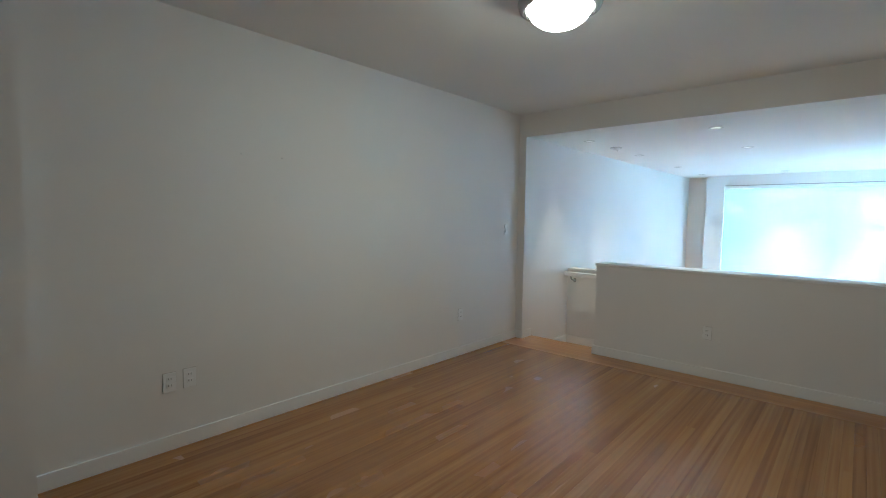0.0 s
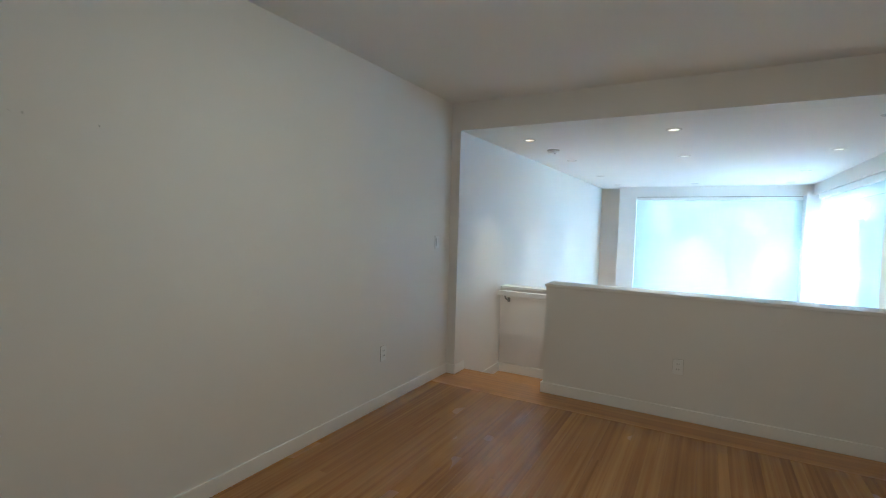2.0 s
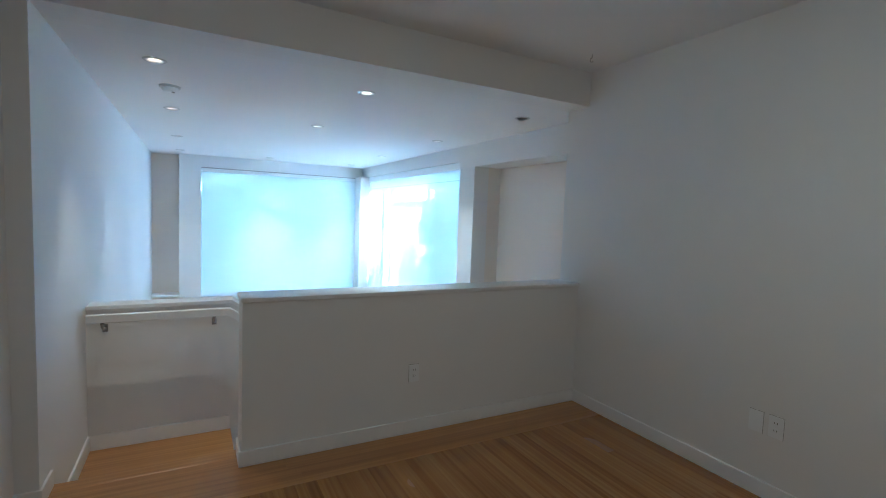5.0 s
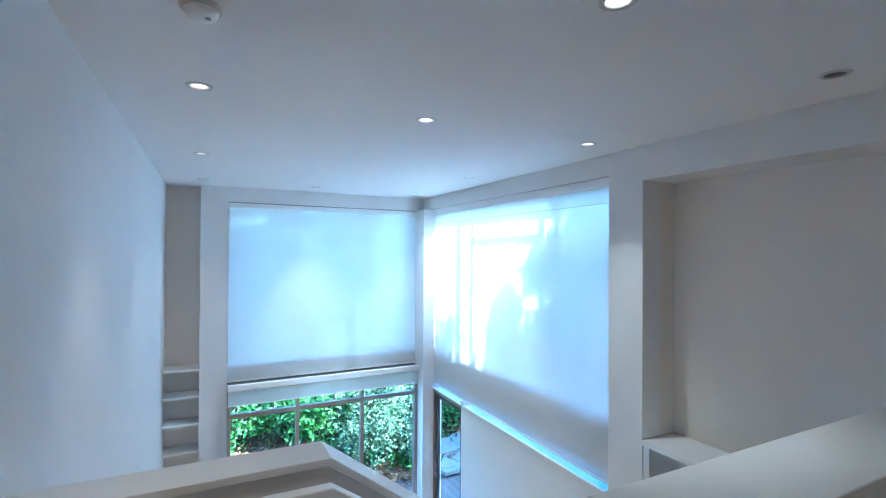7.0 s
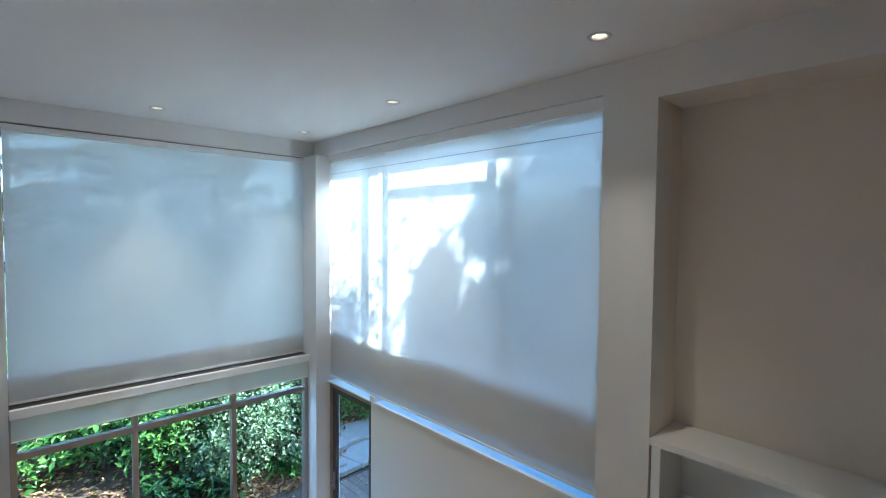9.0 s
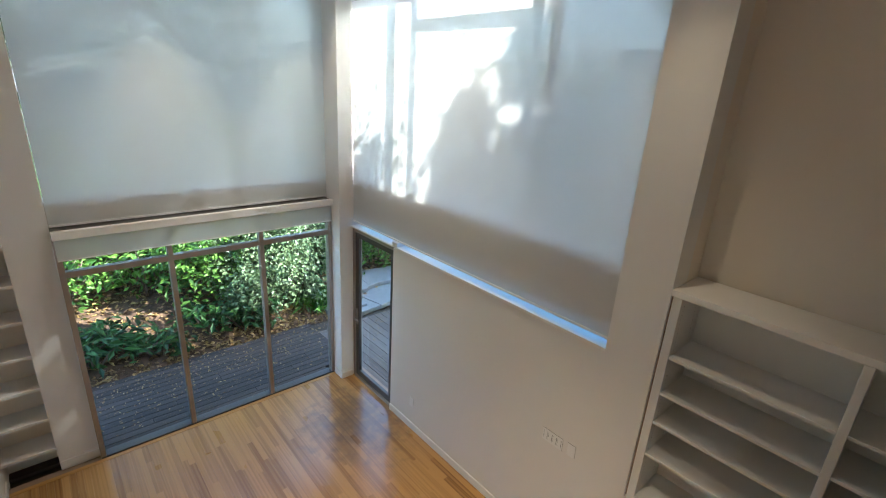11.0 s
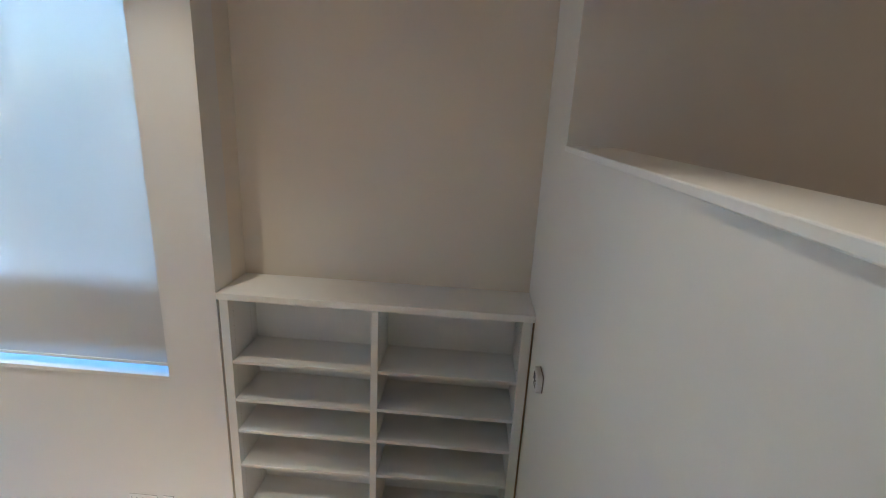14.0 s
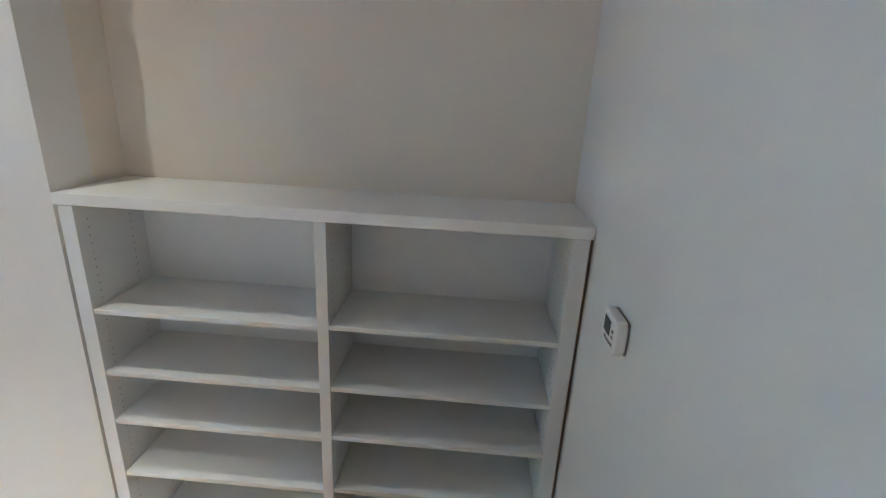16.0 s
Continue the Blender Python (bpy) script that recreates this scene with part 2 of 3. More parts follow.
def prism(points, axis, a, b, bevel=0.0):
    """A polygon, given in the two other axes, drawn out along an axis from a to b."""
    bm = bmesh.new()
    def at(p, w):
        return {"x": (w, p[0], p[1]), "y": (p[0], w, p[1]), "z": (p[0], p[1], w)}[axis]
    f = bm.faces.new([bm.verts.new(at(p, a)) for p in points])
    ret = bmesh.ops.extrude_face_region(bm, geom=[f])
    for v in (g for g in ret["geom"] if isinstance(g, bmesh.types.BMVert)):
        v.co["xyz".index(axis)] = b
    bmesh.ops.recalc_face_normals(bm, faces=bm.faces)
    if bevel:
        bmesh.ops.bevel(bm, geom=bm.edges[:], offset=bevel, segments=2, affect="EDGES", profile=0.5)
    return bm


def add_lathe(bm, profile, centre, n=32):
    """Turned shape: (radius, z) pairs about the upright through centre."""
    rings = []
    for r, z in profile:
        rings.append([bm.verts.new((centre[0] + r * math.cos(2 * math.pi * i / n), centre[1] + r * math.sin(2 * math.pi * i / n), centre[2] + z)) for i in range(n)])
    for a, b in zip(rings, rings[1:]):
        for i in range(n):
            bm.faces.new((a[i], a[(i + 1) % n], b[(i + 1) % n], b[i])).smooth = True
    bmesh.ops.recalc_face_normals(bm, faces=bm.faces)
    return bm


def lathe(profile, centre=(0, 0, 0), n=32):
    return add_lathe(bmesh.new(), profile, centre, n)


def add_tube(bm, pts, radii, n=8):
    rings = []
    for i, p in enumerate(pts):
        d = (Vector(pts[min(i + 1, len(pts) - 1)]) - Vector(pts[max(i - 1, 0)])).normalized()
        q = d.to_track_quat("Z", "Y")
        rings.append([bm.verts.new(Vector(p) + q @ Vector((radii[i] * math.cos(2 * math.pi * k / n), radii[i] * math.sin(2 * math.pi * k / n), 0))) for k in range(n)])
    for a, b in zip(rings, rings[1:]):
        for k in range(n):
            bm.faces.new((a[k], a[(k + 1) % n], b[(k + 1) % n], b[k])).smooth = True
    bm.faces.new(rings[0])
    bm.faces.new(rings[-1])
    bmesh.ops.recalc_face_normals(bm, faces=bm.faces)
    return bm


def thing(name, label, category, at=(0, 0, 0), group="", kind=""):
    ob = new(name)
    ob.location = at
    return tagged(ob, label, category, group, kind)


def wall(name, x0, x1, y0, y1, z0, z1, material=None, label="warm white painted plaster wall", bevel=0.0):
    return tagged(link(name, box(x0, x1, y0, y1, z0, z1, bevel), material or PAINT), label, "wall", kind="structure")


# ---- plan ----
LAND = -0.255          # upper landing
LAND_LOW = -1.72       # lower landing, foot of the bookcase
UPC, LOWC = 2.593, 2.335   # ceilings
XL, XR = 0.093, 3.445  # living-room left wall, upper-room right wall
XC, XW = 3.745, 3.767  # column face, window wall face
YF = 6.43              # front wall face
GY = 1.115             # inner face of the stair guard

# upper room
wall("wall_west", -0.12, 0, -4.33, 0, 0, UPC)
wall("wall_west_back", -0.12, 0.06, -6.2, -4.33, 0, UPC)
wall("wall_east", XR, XR + 0.12, -6.2, 0, 0, UPC)
wall("wall_back", -0.12, XR + 0.12, -6.32, -6.2, 0, UPC)
wall("half_wall", 0.972, XR, 0.008, 0.222, -0.03, 0.932, label="warm white painted half wall beside the stairs")
cap = link("half_wall_cap", box(0.962, XR, -0.004, 0.230, 0.932, 0.957, 0.004), TRIM)
tagged(cap, "satin white board capping the half wall", "trim", kind="structure")
wall("wall_beam", -0.12, 4.30, 0, 0.24, LOWC, UPC + 0.11, label="warm white dropped beam over the opening")
wall("wall_stair", XL, 4.30, 0.02, 0.222, LOW - 0.1, -0.03)
wall("wall_south", XR, 4.30, 0.0, 0.222, -0.03, LOWC)
tagged(link("ceiling_upper", box(-0.12, XR + 0.12, -6.32, 0, UPC, UPC + 0.11), CEIL), "flat white painted ceiling", "ceiling", kind="structure")
CANS = [(0.525, 0.70), (1.865, 0.66), (0.557, 2.28), (1.88, 2.29), (3.30, 2.295), (0.546, 4.198), (3.30, 4.196), (0.543, 5.855), (1.897, 5.89), (3.342, 5.905), (3.30, 0.655)]


def ceiling_with_holes(x0, x1, y0, y1, z, holes, half=0.047, deep=0.09):
    """A ceiling slab whose underside is left open over each recessed lamp."""
    bm = box(x0, x1, y0, y1, z + deep, z + 0.37)
    xs = sorted({x0, x1, *(h[0] + d for h in holes for d in (-half, half))})
    ys = sorted({y0, y1, *(h[1] + d for h in holes for d in (-half, half))})
    for xa, xb in zip(xs, xs[1:]):
        for ya, yb in zip(ys, ys[1:]):
            if not any(abs((xa + xb) / 2 - hx) < half and abs((ya + yb) / 2 - hy) < half for hx, hy in holes):
                bm.faces.new([bm.verts.new(p) for p in ((xa, ya, z), (xa, yb, z), (xb, yb, z), (xb, ya, z))])
    bmesh.ops.remove_doubles(bm, verts=bm.verts, dist=0.0001)
    return bm


tagged(link("ceiling_living", ceiling_with_holes(-0.12, 4.30, 0.24, 6.9, LOWC, CANS), CEIL), "flat white painted ceiling with recessed lamps", "ceiling", kind="structure")

# living room
wall("wall_north_west", -0.12, XL, 0, 6.9, LOW - 0.1, LOWC)
wall("wall_niche_back", XL, 0.51, 6.74, 6.9, LOW - 0.1, LOWC, BEIGE, "beige-toned plaster wall")
wall("wall_front_column", 0.51, 0.845, YF, 6.9, LOW - 0.1, LOWC)
wall("wall_front_header", 0.845, XC, YF, 6.75, 2.135, LOWC)
wall("wall_front_spandrel", 0.845, 3.60, 6.50, 6.70, -0.33, -0.09, STUCCO, "spandrel band between upper and lower windows")
wall("wall_corner_post", 3.605, 3.93, 6.13, 6.44, LOW - 0.1, -0.665, label="warm white corner post between window and door")
wall("wall_corner_post_upper", 3.605, 3.93, 6.13, 6.62, -0.665, 2.135, label="warm white corner post between the windows")
wall("wall_garden_side", XW, 3.95, 2.50, 5.19, LOW - 0.1, -0.675)
wall("wall_garden_header", XC, 3.95, 2.50, YF, 2.145, LOWC)
wall("wall_column", XC, 3.95, 2.144, 2.50, LOW - 0.1, LOWC, label="warm white column between window and bookcase")
wall("wall_bookcase_header", XC, 4.13, 0.222, 2.144, 2.06, LOWC)
wall("wall_bookcase_back", 4.13, 4.30, 0.222, 2.25, LOW - 0.1, LOWC, BEIGE, "beige-toned plaster wall")
wall("wall_column_return", 3.95, 4.13, 2.144, 2.25, LOW - 0.1, LOWC, BEIGE, "beige-toned plaster wall")
wall("wall_under_bookcase", XC, 4.13, 0.222, 2.144, LOW - 0.1, -1.72)
# Outer side, unseen, is pushed out to 4.10 to keep sun off the ledge.
wall("spandrel_garden", 3.85, 4.10, 2.50, 6.125, -0.53, -0.02, WHITE_STUCCO, "spandrel band outside the garden window")


def run(name, pieces):
    bm = bmesh.new()
    for p in pieces:
        add_box(bm, *p, 0.003)
    return tagged(link(name, bm, TRIM), "white painted baseboard along the wall foot", "baseboard", kind="structure")


B = 0.09
run("baseboard_west", [(0, 0.013, -4.33, -0.0, 0, B)])
run("baseboard_pilaster", [(0, XL + 0.013, -0.013, 0.0, 0, B), (XL, XL + 0.013, 0.0, 0.19, 0, B)])
run("baseboard_half_wall", [(0.955, XR, -0.006, 0.008, 0, B), (0.955, 0.967, 0.008, 0.19, 0, B)])
run("baseboard_east", [(XR - 0.013, XR, -6.2, -0.006, 0, B)])
run("baseboard_back", [(0.06, XR, -6.2, -6.187, 0, B)])
run("baseboard_landing", [(XL, XL + 0.013, 0.2, GY, LAND, LAND + 0.105), (XL + 0.013, 0.98, GY - 0.013, GY, LAND, LAND + 0.105)])
run("baseboard_garden", [(XW - 0.013, XW, 2.50, 5.19, LOW, LOW + B), (XC - 0.013, XC, 2.2, 2.5, LOW, LOW + B)])
run("baseboard_post", [(3.592, 3.605, 6.117, 6.31, LOW, LOW + B), (3.605, XW, 6.117, 6.13, LOW, LOW + B)])
run("baseboard_front_column", [(0.51, 0.845, YF - 0.013, YF, LOW, LOW + B)])
run("baseboard_left", [(XL, XL + 0.013, 1.4, YF, LOW, LOW + B)])

# stair guard with its sloping cap
GX, GTOP, GEND, GLOW = 0.985, 0.725, 2.98, -0.755
guard = link("stair_guard", prism([(XL, LOW - 0.1), (XL, GTOP), (GX, GTOP), (GEND, GLOW), (GEND, LOW - 0.1)], "y", GY, 1.25), PAINT)
tagged(guard, "warm white painted guard wall sloping down the stairs", "stair guard", kind="structure")
ct = 0.028
gcap = link("stair_guard_cap", prism([(XL, GTOP), (GX, GTOP), (GEND + 0.01, GLOW), (GEND + 0.01, GLOW + ct * 1.25), (GX + 0.01, GTOP + ct), (XL, GTOP + ct)], "y", GY - 0.012, 1.268, 0.003), TRIM)
tagged(gcap, "satin white board capping the stair guard", "trim", kind="structure")

# stairs
steps = thing("stairs", "amber oak stairs with white risers", "stairs", kind="structure")
def tread(x0, x1, y0, y1, z, front):
    part("tread", box(x0, x1 + (0.02 if front == "x" else 0), y0, y1 + (0.02 if front == "y" else 0), z - 0.028, z, 0.006), OAK_X, steps)
part("landing", box(XL, GX, 0.20, GY, LAND - 0.05, LAND, 0.003), OAK_X, steps)
part("riser", box(XL, 0.967, 0.185, 0.199, LAND, -0.028), TRIM, steps)
R1 = (LAND - LAND_LOW) / 8
for i in range(8):
    x0 = GX + 0.257 * i
    z = LAND - R1 * (i + 1)
    part("riser", box(x0 - 0.012, x0, 0.222, GY, z, z + R1 - 0.028), TRIM, steps)
    if i < 7:
        tread(x0, x0 + 0.257, 0.222, GY, z, "x")
part("landing", box(GX + 0.257 * 7, XC, 0.222, 1.27, LAND_LOW - 0.05, LAND_LOW, 0.003), OAK_X, steps)
R2 = (LAND_LOW - LOW) / 6
for j in range(6):
    y0 = 1.27 + 0.255 * j
    z = LAND_LOW - R2 * (j + 1)
    part("riser", box(GEND, XC, y0 - 0.012, y0, z, z + R2 - 0.028), TRIM, steps)
    if j < 5:
        tread(GEND, XC, y0, y0 + 0.255, z, "y")


# ---- handrail on the guard ----
def offset_line(pts, d):
    return [(x, z - d) for x, z in pts]


rail = thing("handrail", "white painted wooden handrail on dark brackets along the stair guard", "handrail", (GX, GY, LAND))
top = [(XL + 0.02, 0.715), (0.972, 0.715), (GEND - 0.02, -0.690)]
def placed(bm, ob):
    bmesh.ops.translate(bm, verts=bm.verts, vec=-ob.location)
    return bm
rh = 0.055
part("rail", placed(prism([top[0], (top[0][0], top[0][1] - rh), (0.955, 0.715 - rh), (GEND - 0.02, -0.690 - rh * 1.2), top[2], top[1]], "y", GY - 0.145, GY - 0.100, 0.005), rail), TRIM, rail)
part("rail_return", placed(box(GEND - 0.062, GEND - 0.018, GY - 0.105, GY + 0.04, -0.742, -0.690, 0.005), rail), TRIM, rail)
for bx, bz in ((0.20, 0.655), (0.87, 0.655), (1.75, 0.09), (2.65, -0.57)):
    bm = bmesh.new()
    add_tube(bm, [(bx, GY - 0.002, bz - 0.06), (bx, GY - 0.05, bz - 0.055), (bx, GY - 0.11, bz - 0.03), (bx, GY - 0.122, bz + 0.004)], [0.011, 0.010, 0.009, 0.013], 8)
    add_box(bm, bx - 0.016, bx + 0.016, GY - 0.008, GY - 0.0005, bz - 0.085, bz - 0.03, 0.003)
    part("bracket", placed(bm, rail), STEEL, rail, "dark metal rail bracket")

# ---- built-in bookcase ----
case = thing("bookcase", "cool white built-in bookcase with empty shelves in two bays", "bookcase", (XC, 1.18, LAND_LOW))
def cpart(name, b, bev=0.002, m=None, label=""):
    return part(name, placed(box(*b, bev), case), m or CASE, case, label)
cpart("top", (XC - 0.004, 4.128, 0.224, 2.142, -0.077, -0.034), m=TRIM)
cpart("back_panel", (4.10, 4.128, 0.25, 2.118, -1.72, -0.078))
for y0, y1 in ((2.072, 2.128), (1.150, 1.194), (0.237, 0.295)):
    cpart("upright", (XC - 0.002, 4.10, y0, y1, -1.715, -0.078))
cpart("base_rail", (XC - 0.002, 4.10, 0.295, 1.150, -1.715, -1.66))
cpart("base_rail", (XC - 0.002, 4.10, 1.194, 2.072, -1.715, -1.66))
for y0, y1, levels in ((1.195, 2.071, (-0.486, -0.760, -0.994, -1.265)), (0.296, 1.149, (-0.478, -0.748, -0.980, -1.252))):
    for z in levels:
        cpart("shelf", (XC + 0.002, 4.099, y0, y1, z - 0.021, z))
bm = bmesh.new()
for face, sgn in ((2.072, -1), (1.194, 1), (1.150, -1), (0.295, 1)):
    for x in (XC + 0.055, XC + 0.27):
        for k in range(46):
            z = -1.58 + 0.032 * k
            add_box(bm, x - 0.002, x + 0.002, face + min(0, sgn * 0.0006), face + max(0, sgn * 0.0006), z - 0.002, z + 0.002)
tagged(part("pin_holes", placed(bm, case), DARK, case, "rows of small dark shelf-pin holes"), kind="stuff")
for y0, y1 in ((2.129, 2.143), (0.223, 0.236)):
    cpart("side_gap", (XC + 0.02, 4.10, y0, y1, -1.715, -0.079), 0.0, GROOVE, "brown raw board in the gap beside the bookcase")

# ---- shelves in the front niche ----
nich = thing("niche_shelves", "white shelves built into the narrow wall niche", "shelves", (0.3, 6.6, LOW))
for z in (-0.087, -0.441, -0.802, -1.165, -1.525, -1.885, -2.245, -2.605):
    part("shelf", placed(box(XL + 0.001, 0.509, YF + 0.012, 6.739, z - 0.03, z, 0.002), nich), TRIM, nich)


# ---- windows ----
def window(name, label, at):
    return thing(name, label, "window", at, kind="structure")


YW = 6.36
w1 = window("window_1", "grey aluminium garden window with three lower panes and top vents", (2.2, YW, LOW))
def wp(ob, name, b, m=ALU, bev=0.003, label=""):
    o = part(name, placed(box(*b, bev), ob), m, ob, label)
    if m is GLASS:
        o.visible_shadow = False
    return o
X0, X1, TZ = 0.846, 3.598, -0.76
wp(w1, "window_sill", (X0, X1, YW - 0.024, YW + 0.09, LOW, LOW + 0.022), TRACK)
# Dark colour on the head stands for shade in the gap under the hem.
wp(w1, "frame_head", (X0, X1, YW - 0.02, YW + 0.15, -0.40, -0.332), TRACK)
for x in (X0 + 0.02, 1.757, 2.700, X1 - 0.02):
    wp(w1, "mullion", (x - 0.024, x + 0.024, YW - 0.025, YW + 0.06, LOW + 0.022, -0.40))
xs = (X0 + 0.044, 1.733, 1.781, 2.676, 2.724, X1 - 0.044)
for k in range(3):
    a, b = xs[2 * k], xs[2 * k + 1]
    wp(w1, "transom", (a, b, YW - 0.018, YW + 0.05, TZ - 0.03, TZ + 0.03))
    wp(w1, "pane", (a, b, YW + 0.012, YW + 0.020, LOW + 0.022, TZ - 0.03), GLASS, 0)
    wp(w1, "vent_pane", (a, b, YW + 0.012, YW + 0.020, TZ + 0.03, -0.40), GLASS, 0)
    if k != 1:
        c = (a + b) / 2
        wp(w1, "latch", (c - 0.035, c + 0.035, YW - 0.034, YW - 0.018, TZ - 0.012, TZ + 0.014), STEEL, 0.004)

w2 = window("window_2", "tall front window above the garden window", (2.2, 6.6, -0.04))
wp(w2, "pane", (0.845, 3.60, 6.60, 6.608, -0.04, 2.135), GLASS, 0)
for x in (0.875, 1.757, 2.700, 3.575):
    wp(w2, "mullion", (x - 0.024, x + 0.024, 6.57, 6.65, -0.04, 2.135))

w3 = window("window_3", "high side window facing the garden with grey mullions", (3.9, 4.3, 0.0))
wp(w3, "pane", (3.915, 3.922, 2.50, 6.125, -0.03, 2.145), GLASS, 0)
for y, h in ((2.53, 0.03), (3.41, 0.026), (4.89, 0.024), (5.27, 0.05), (6.09, 0.03)):
    wp(w3, "mullion", (3.885, 3.955, y - h, y + h, -0.03, 2.145))
wp(w3, "transom", (3.89, 3.95, 3.436, 4.866, 1.70, 1.76))
wp(w3, "frame_head", (3.886, 3.954, 2.56, 6.06, 2.05, 2.145))
for ya, yb in ((2.50, 5.125), (5.215, 6.125)):
    led = link("window_ledge", box(XW - 0.008, 3.93, ya, yb, -0.674 if yb < 6 else -0.664, -0.648, 0.003), TRIM)
    tagged(led, "white painted ledge under the side window", "window sill", kind="structure")
wall("wall_pier", XW, 3.93, 5.125, 5.215, -0.664, -0.602)
wp(w3, "low_pane", (3.93, 3.936, 2.50, 6.125, -0.648, -0.53), GLASS, 0)

# glazed door in the corner
d1 = window("door_1", "grey aluminium glazed garden door, closed", (3.85, 5.64, LOW))
tagged(d1, category="door")
DY0, DY1, DX = 5.19, 6.13, 3.80
wp(d1, "door_frame", (DX - 0.01, DX + 0.08, DY0, DY0 + 0.035, LOW, -0.72))
wp(d1, "door_frame", (DX - 0.01, DX + 0.08, DY1 - 0.045, DY1, LOW, -0.72))
wp(d1, "door_head", (DX - 0.01, DX + 0.08, DY0, DY1, -0.72, -0.665))
wp(d1, "threshold", (DX - 0.02, DX + 0.12, DY0 + 0.035, DY1 - 0.045, LOW, LOW + 0.03))
for y0, y1 in ((DY0 + 0.038, DY0 + 0.10), (DY1 - 0.125, DY1 - 0.048)):
    wp(d1, "stile", (DX + 0.005, DX + 0.05, y0, y1, LOW + 0.032, -0.723), TRACK)
wp(d1, "rail", (DX + 0.005, DX + 0.05, DY0 + 0.10, DY1 - 0.125, LOW + 0.032, LOW + 0.12), TRACK)
wp(d1, "rail", (DX + 0.005, DX + 0.05, DY0 + 0.10, DY1 - 0.125, -0.79, -0.723), TRACK)
wp(d1, "pane", (DX + 0.024, DX + 0.030, DY0 + 0.10, DY1 - 0.125, LOW + 0.12, -0.79), GLASS, 0)
hb = bmesh.new()
add_tube(hb, [(DX + 0.004, DY1 - 0.085, -1.93), (DX - 0.045, DY1 - 0.085, -1.93), (DX - 0.05, DY1 - 0.10, -1.93), (DX - 0.05, DY1 - 0.20, -1.935)], [0.010, 0.009, 0.010, 0.008], 10)
add_box(hb, DX - 0.004, DX + 0.004, DY1 - 0.105, DY1 - 0.065, -2.03, -1.80, 0.003)
part("door_handle", placed(hb, d1), STEEL, d1, "nickel lever handle")


# ---- roller shades ----
def shade(name, label, at):
    return thing(name, label, "roller shade", at)


s1 = shade("roller_shade", "white translucent roller shade lowered over the tall front window", (2.2, 6.46, 2.1))
part("cloth", placed(box(0.850, 3.622, 6.462, 6.4635, -0.30, 2.10), s1), CLOTH_FRONT, s1)
part("cassette", placed(box(0.848, 3.63, 6.438, 6.50, 2.062, 2.121, 0.004), s1), TRIM, s1)
# Grey strip added in the recess so that it looks shaded.
part("recess_strip", placed(box(0.848, 3.60, 6.462, 6.49, 2.1212, 2.134), s1), ALU, s1, "grey strip added to darken the recess above the cassette")
part("hem_bar", placed(box(0.850, 3.622, 6.456, 6.470, -0.322, -0.30, 0.003), s1), TRIM, s1)
s2 = shade("roller_shade", "white translucent roller shade rolled down just below its long white cassette", (2.2, 6.34, -0.4))
part("cassette", placed(box(0.847, 3.63, 6.29, 6.338, -0.405, -0.324, 0.005), s2), TRIM, s2)
part("cloth", placed(box(0.856, 3.595, 6.315, 6.3165, -0.60, -0.405), s2), CLOTH_FRONT, s2)
part("hem_bar", placed(box(0.856, 3.595, 6.310, 6.322, -0.612, -0.60, 0.002), s2), TRIM, s2)
s3 = shade("roller_shade", "white translucent roller shade lowered over the side window", (3.8, 4.3, 2.1))
part("cloth", placed(box(3.802, 3.8035, 2.508, 6.122, -0.575, 2.10), s3), CLOTH, s3)
part("cassette", placed(box(3.772, 3.83, 2.504, 6.127, 2.055, 2.143, 0.004), s3), TRIM, s3)
part("seam", placed(box(3.7995, 3.8015, 2.512, 6.12, 1.913, 1.918), s3), UNLIT, s3, "thin dark seam across the cloth")
part("hem_bar", placed(box(3.796, 3.810, 2.508, 6.122, -0.597, -0.575, 0.003), s3), TRIM, s3)


# ---- lamps and fittings on the ceilings ----
def can_light(x, y, lit=True, lens=None, watts=2.0):
    ob = thing("recessed_light", "small round recessed ceiling lamp, lit, with a white rim" if lit else "small round recessed ceiling lamp, unlit, with a white rim", "ceiling lamp", (x, y, LOWC), "recessed ceiling lamps")
    part("rim", lathe([(0.0445, 0.001), (0.0455, -0.005), (0.062, -0.0045), (0.068, 0.0)], n=32), SHADED_PLASTIC, ob)
    # Unlit reflector is coloured dark grey for the shade in its recess.
    part("baffle", lathe([(0.0405, 0.010 if lit else 0.062), (0.0445, 0.0)], n=32), PLASTIC if lit else UNLIT, ob, "reflector inside the lamp")
    if lit:
        bulb = new("lamp_bulb", bpy.data.lights.new("lamp_bulb", "SPOT"))
        bulb.data.energy, bulb.data.color = watts, (1.0, 0.62, 0.33) if lens is LIT_DIM else (1.0, 0.75, 0.49)
        bulb.data.spot_size, bulb.data.spot_blend, bulb.data.shadow_soft_size = radians(66), 1.0, 0.006
        bulb.location = (x, y, LOWC + 0.004)
    part("lens", lathe([(0.001, 0.006 if lit else 0.058), (0.034, 0.008 if lit else 0.060), (0.0405, 0.010 if lit else 0.062)], n=32), lens or (LIT if lit else UNLIT), ob)
    return ob


for (x, y), watts in zip(CANS[:10], (2, 3, 2, 52, 5, 2, 15, 2, 14, 7)):
    can_light(x, y, lens=LIT_DIM if x < 1 else LIT, watts=watts)
can_light(*CANS[10], False)

sm = thing("smoke_detector", "round white smoke detector on the ceiling", "smoke detector", (0.578, 1.37, LOWC))
part("base", lathe([(0.072, 0.0), (0.072, -0.010), (0.066, -0.014), (0.001, -0.014)][::-1], n=36), SHADED_PLASTIC, sm)
part("body", lathe([(0.001, -0.044), (0.03, -0.044), (0.048, -0.038), (0.056, -0.026), (0.058, -0.013)], n=36), PLASTIC, sm)
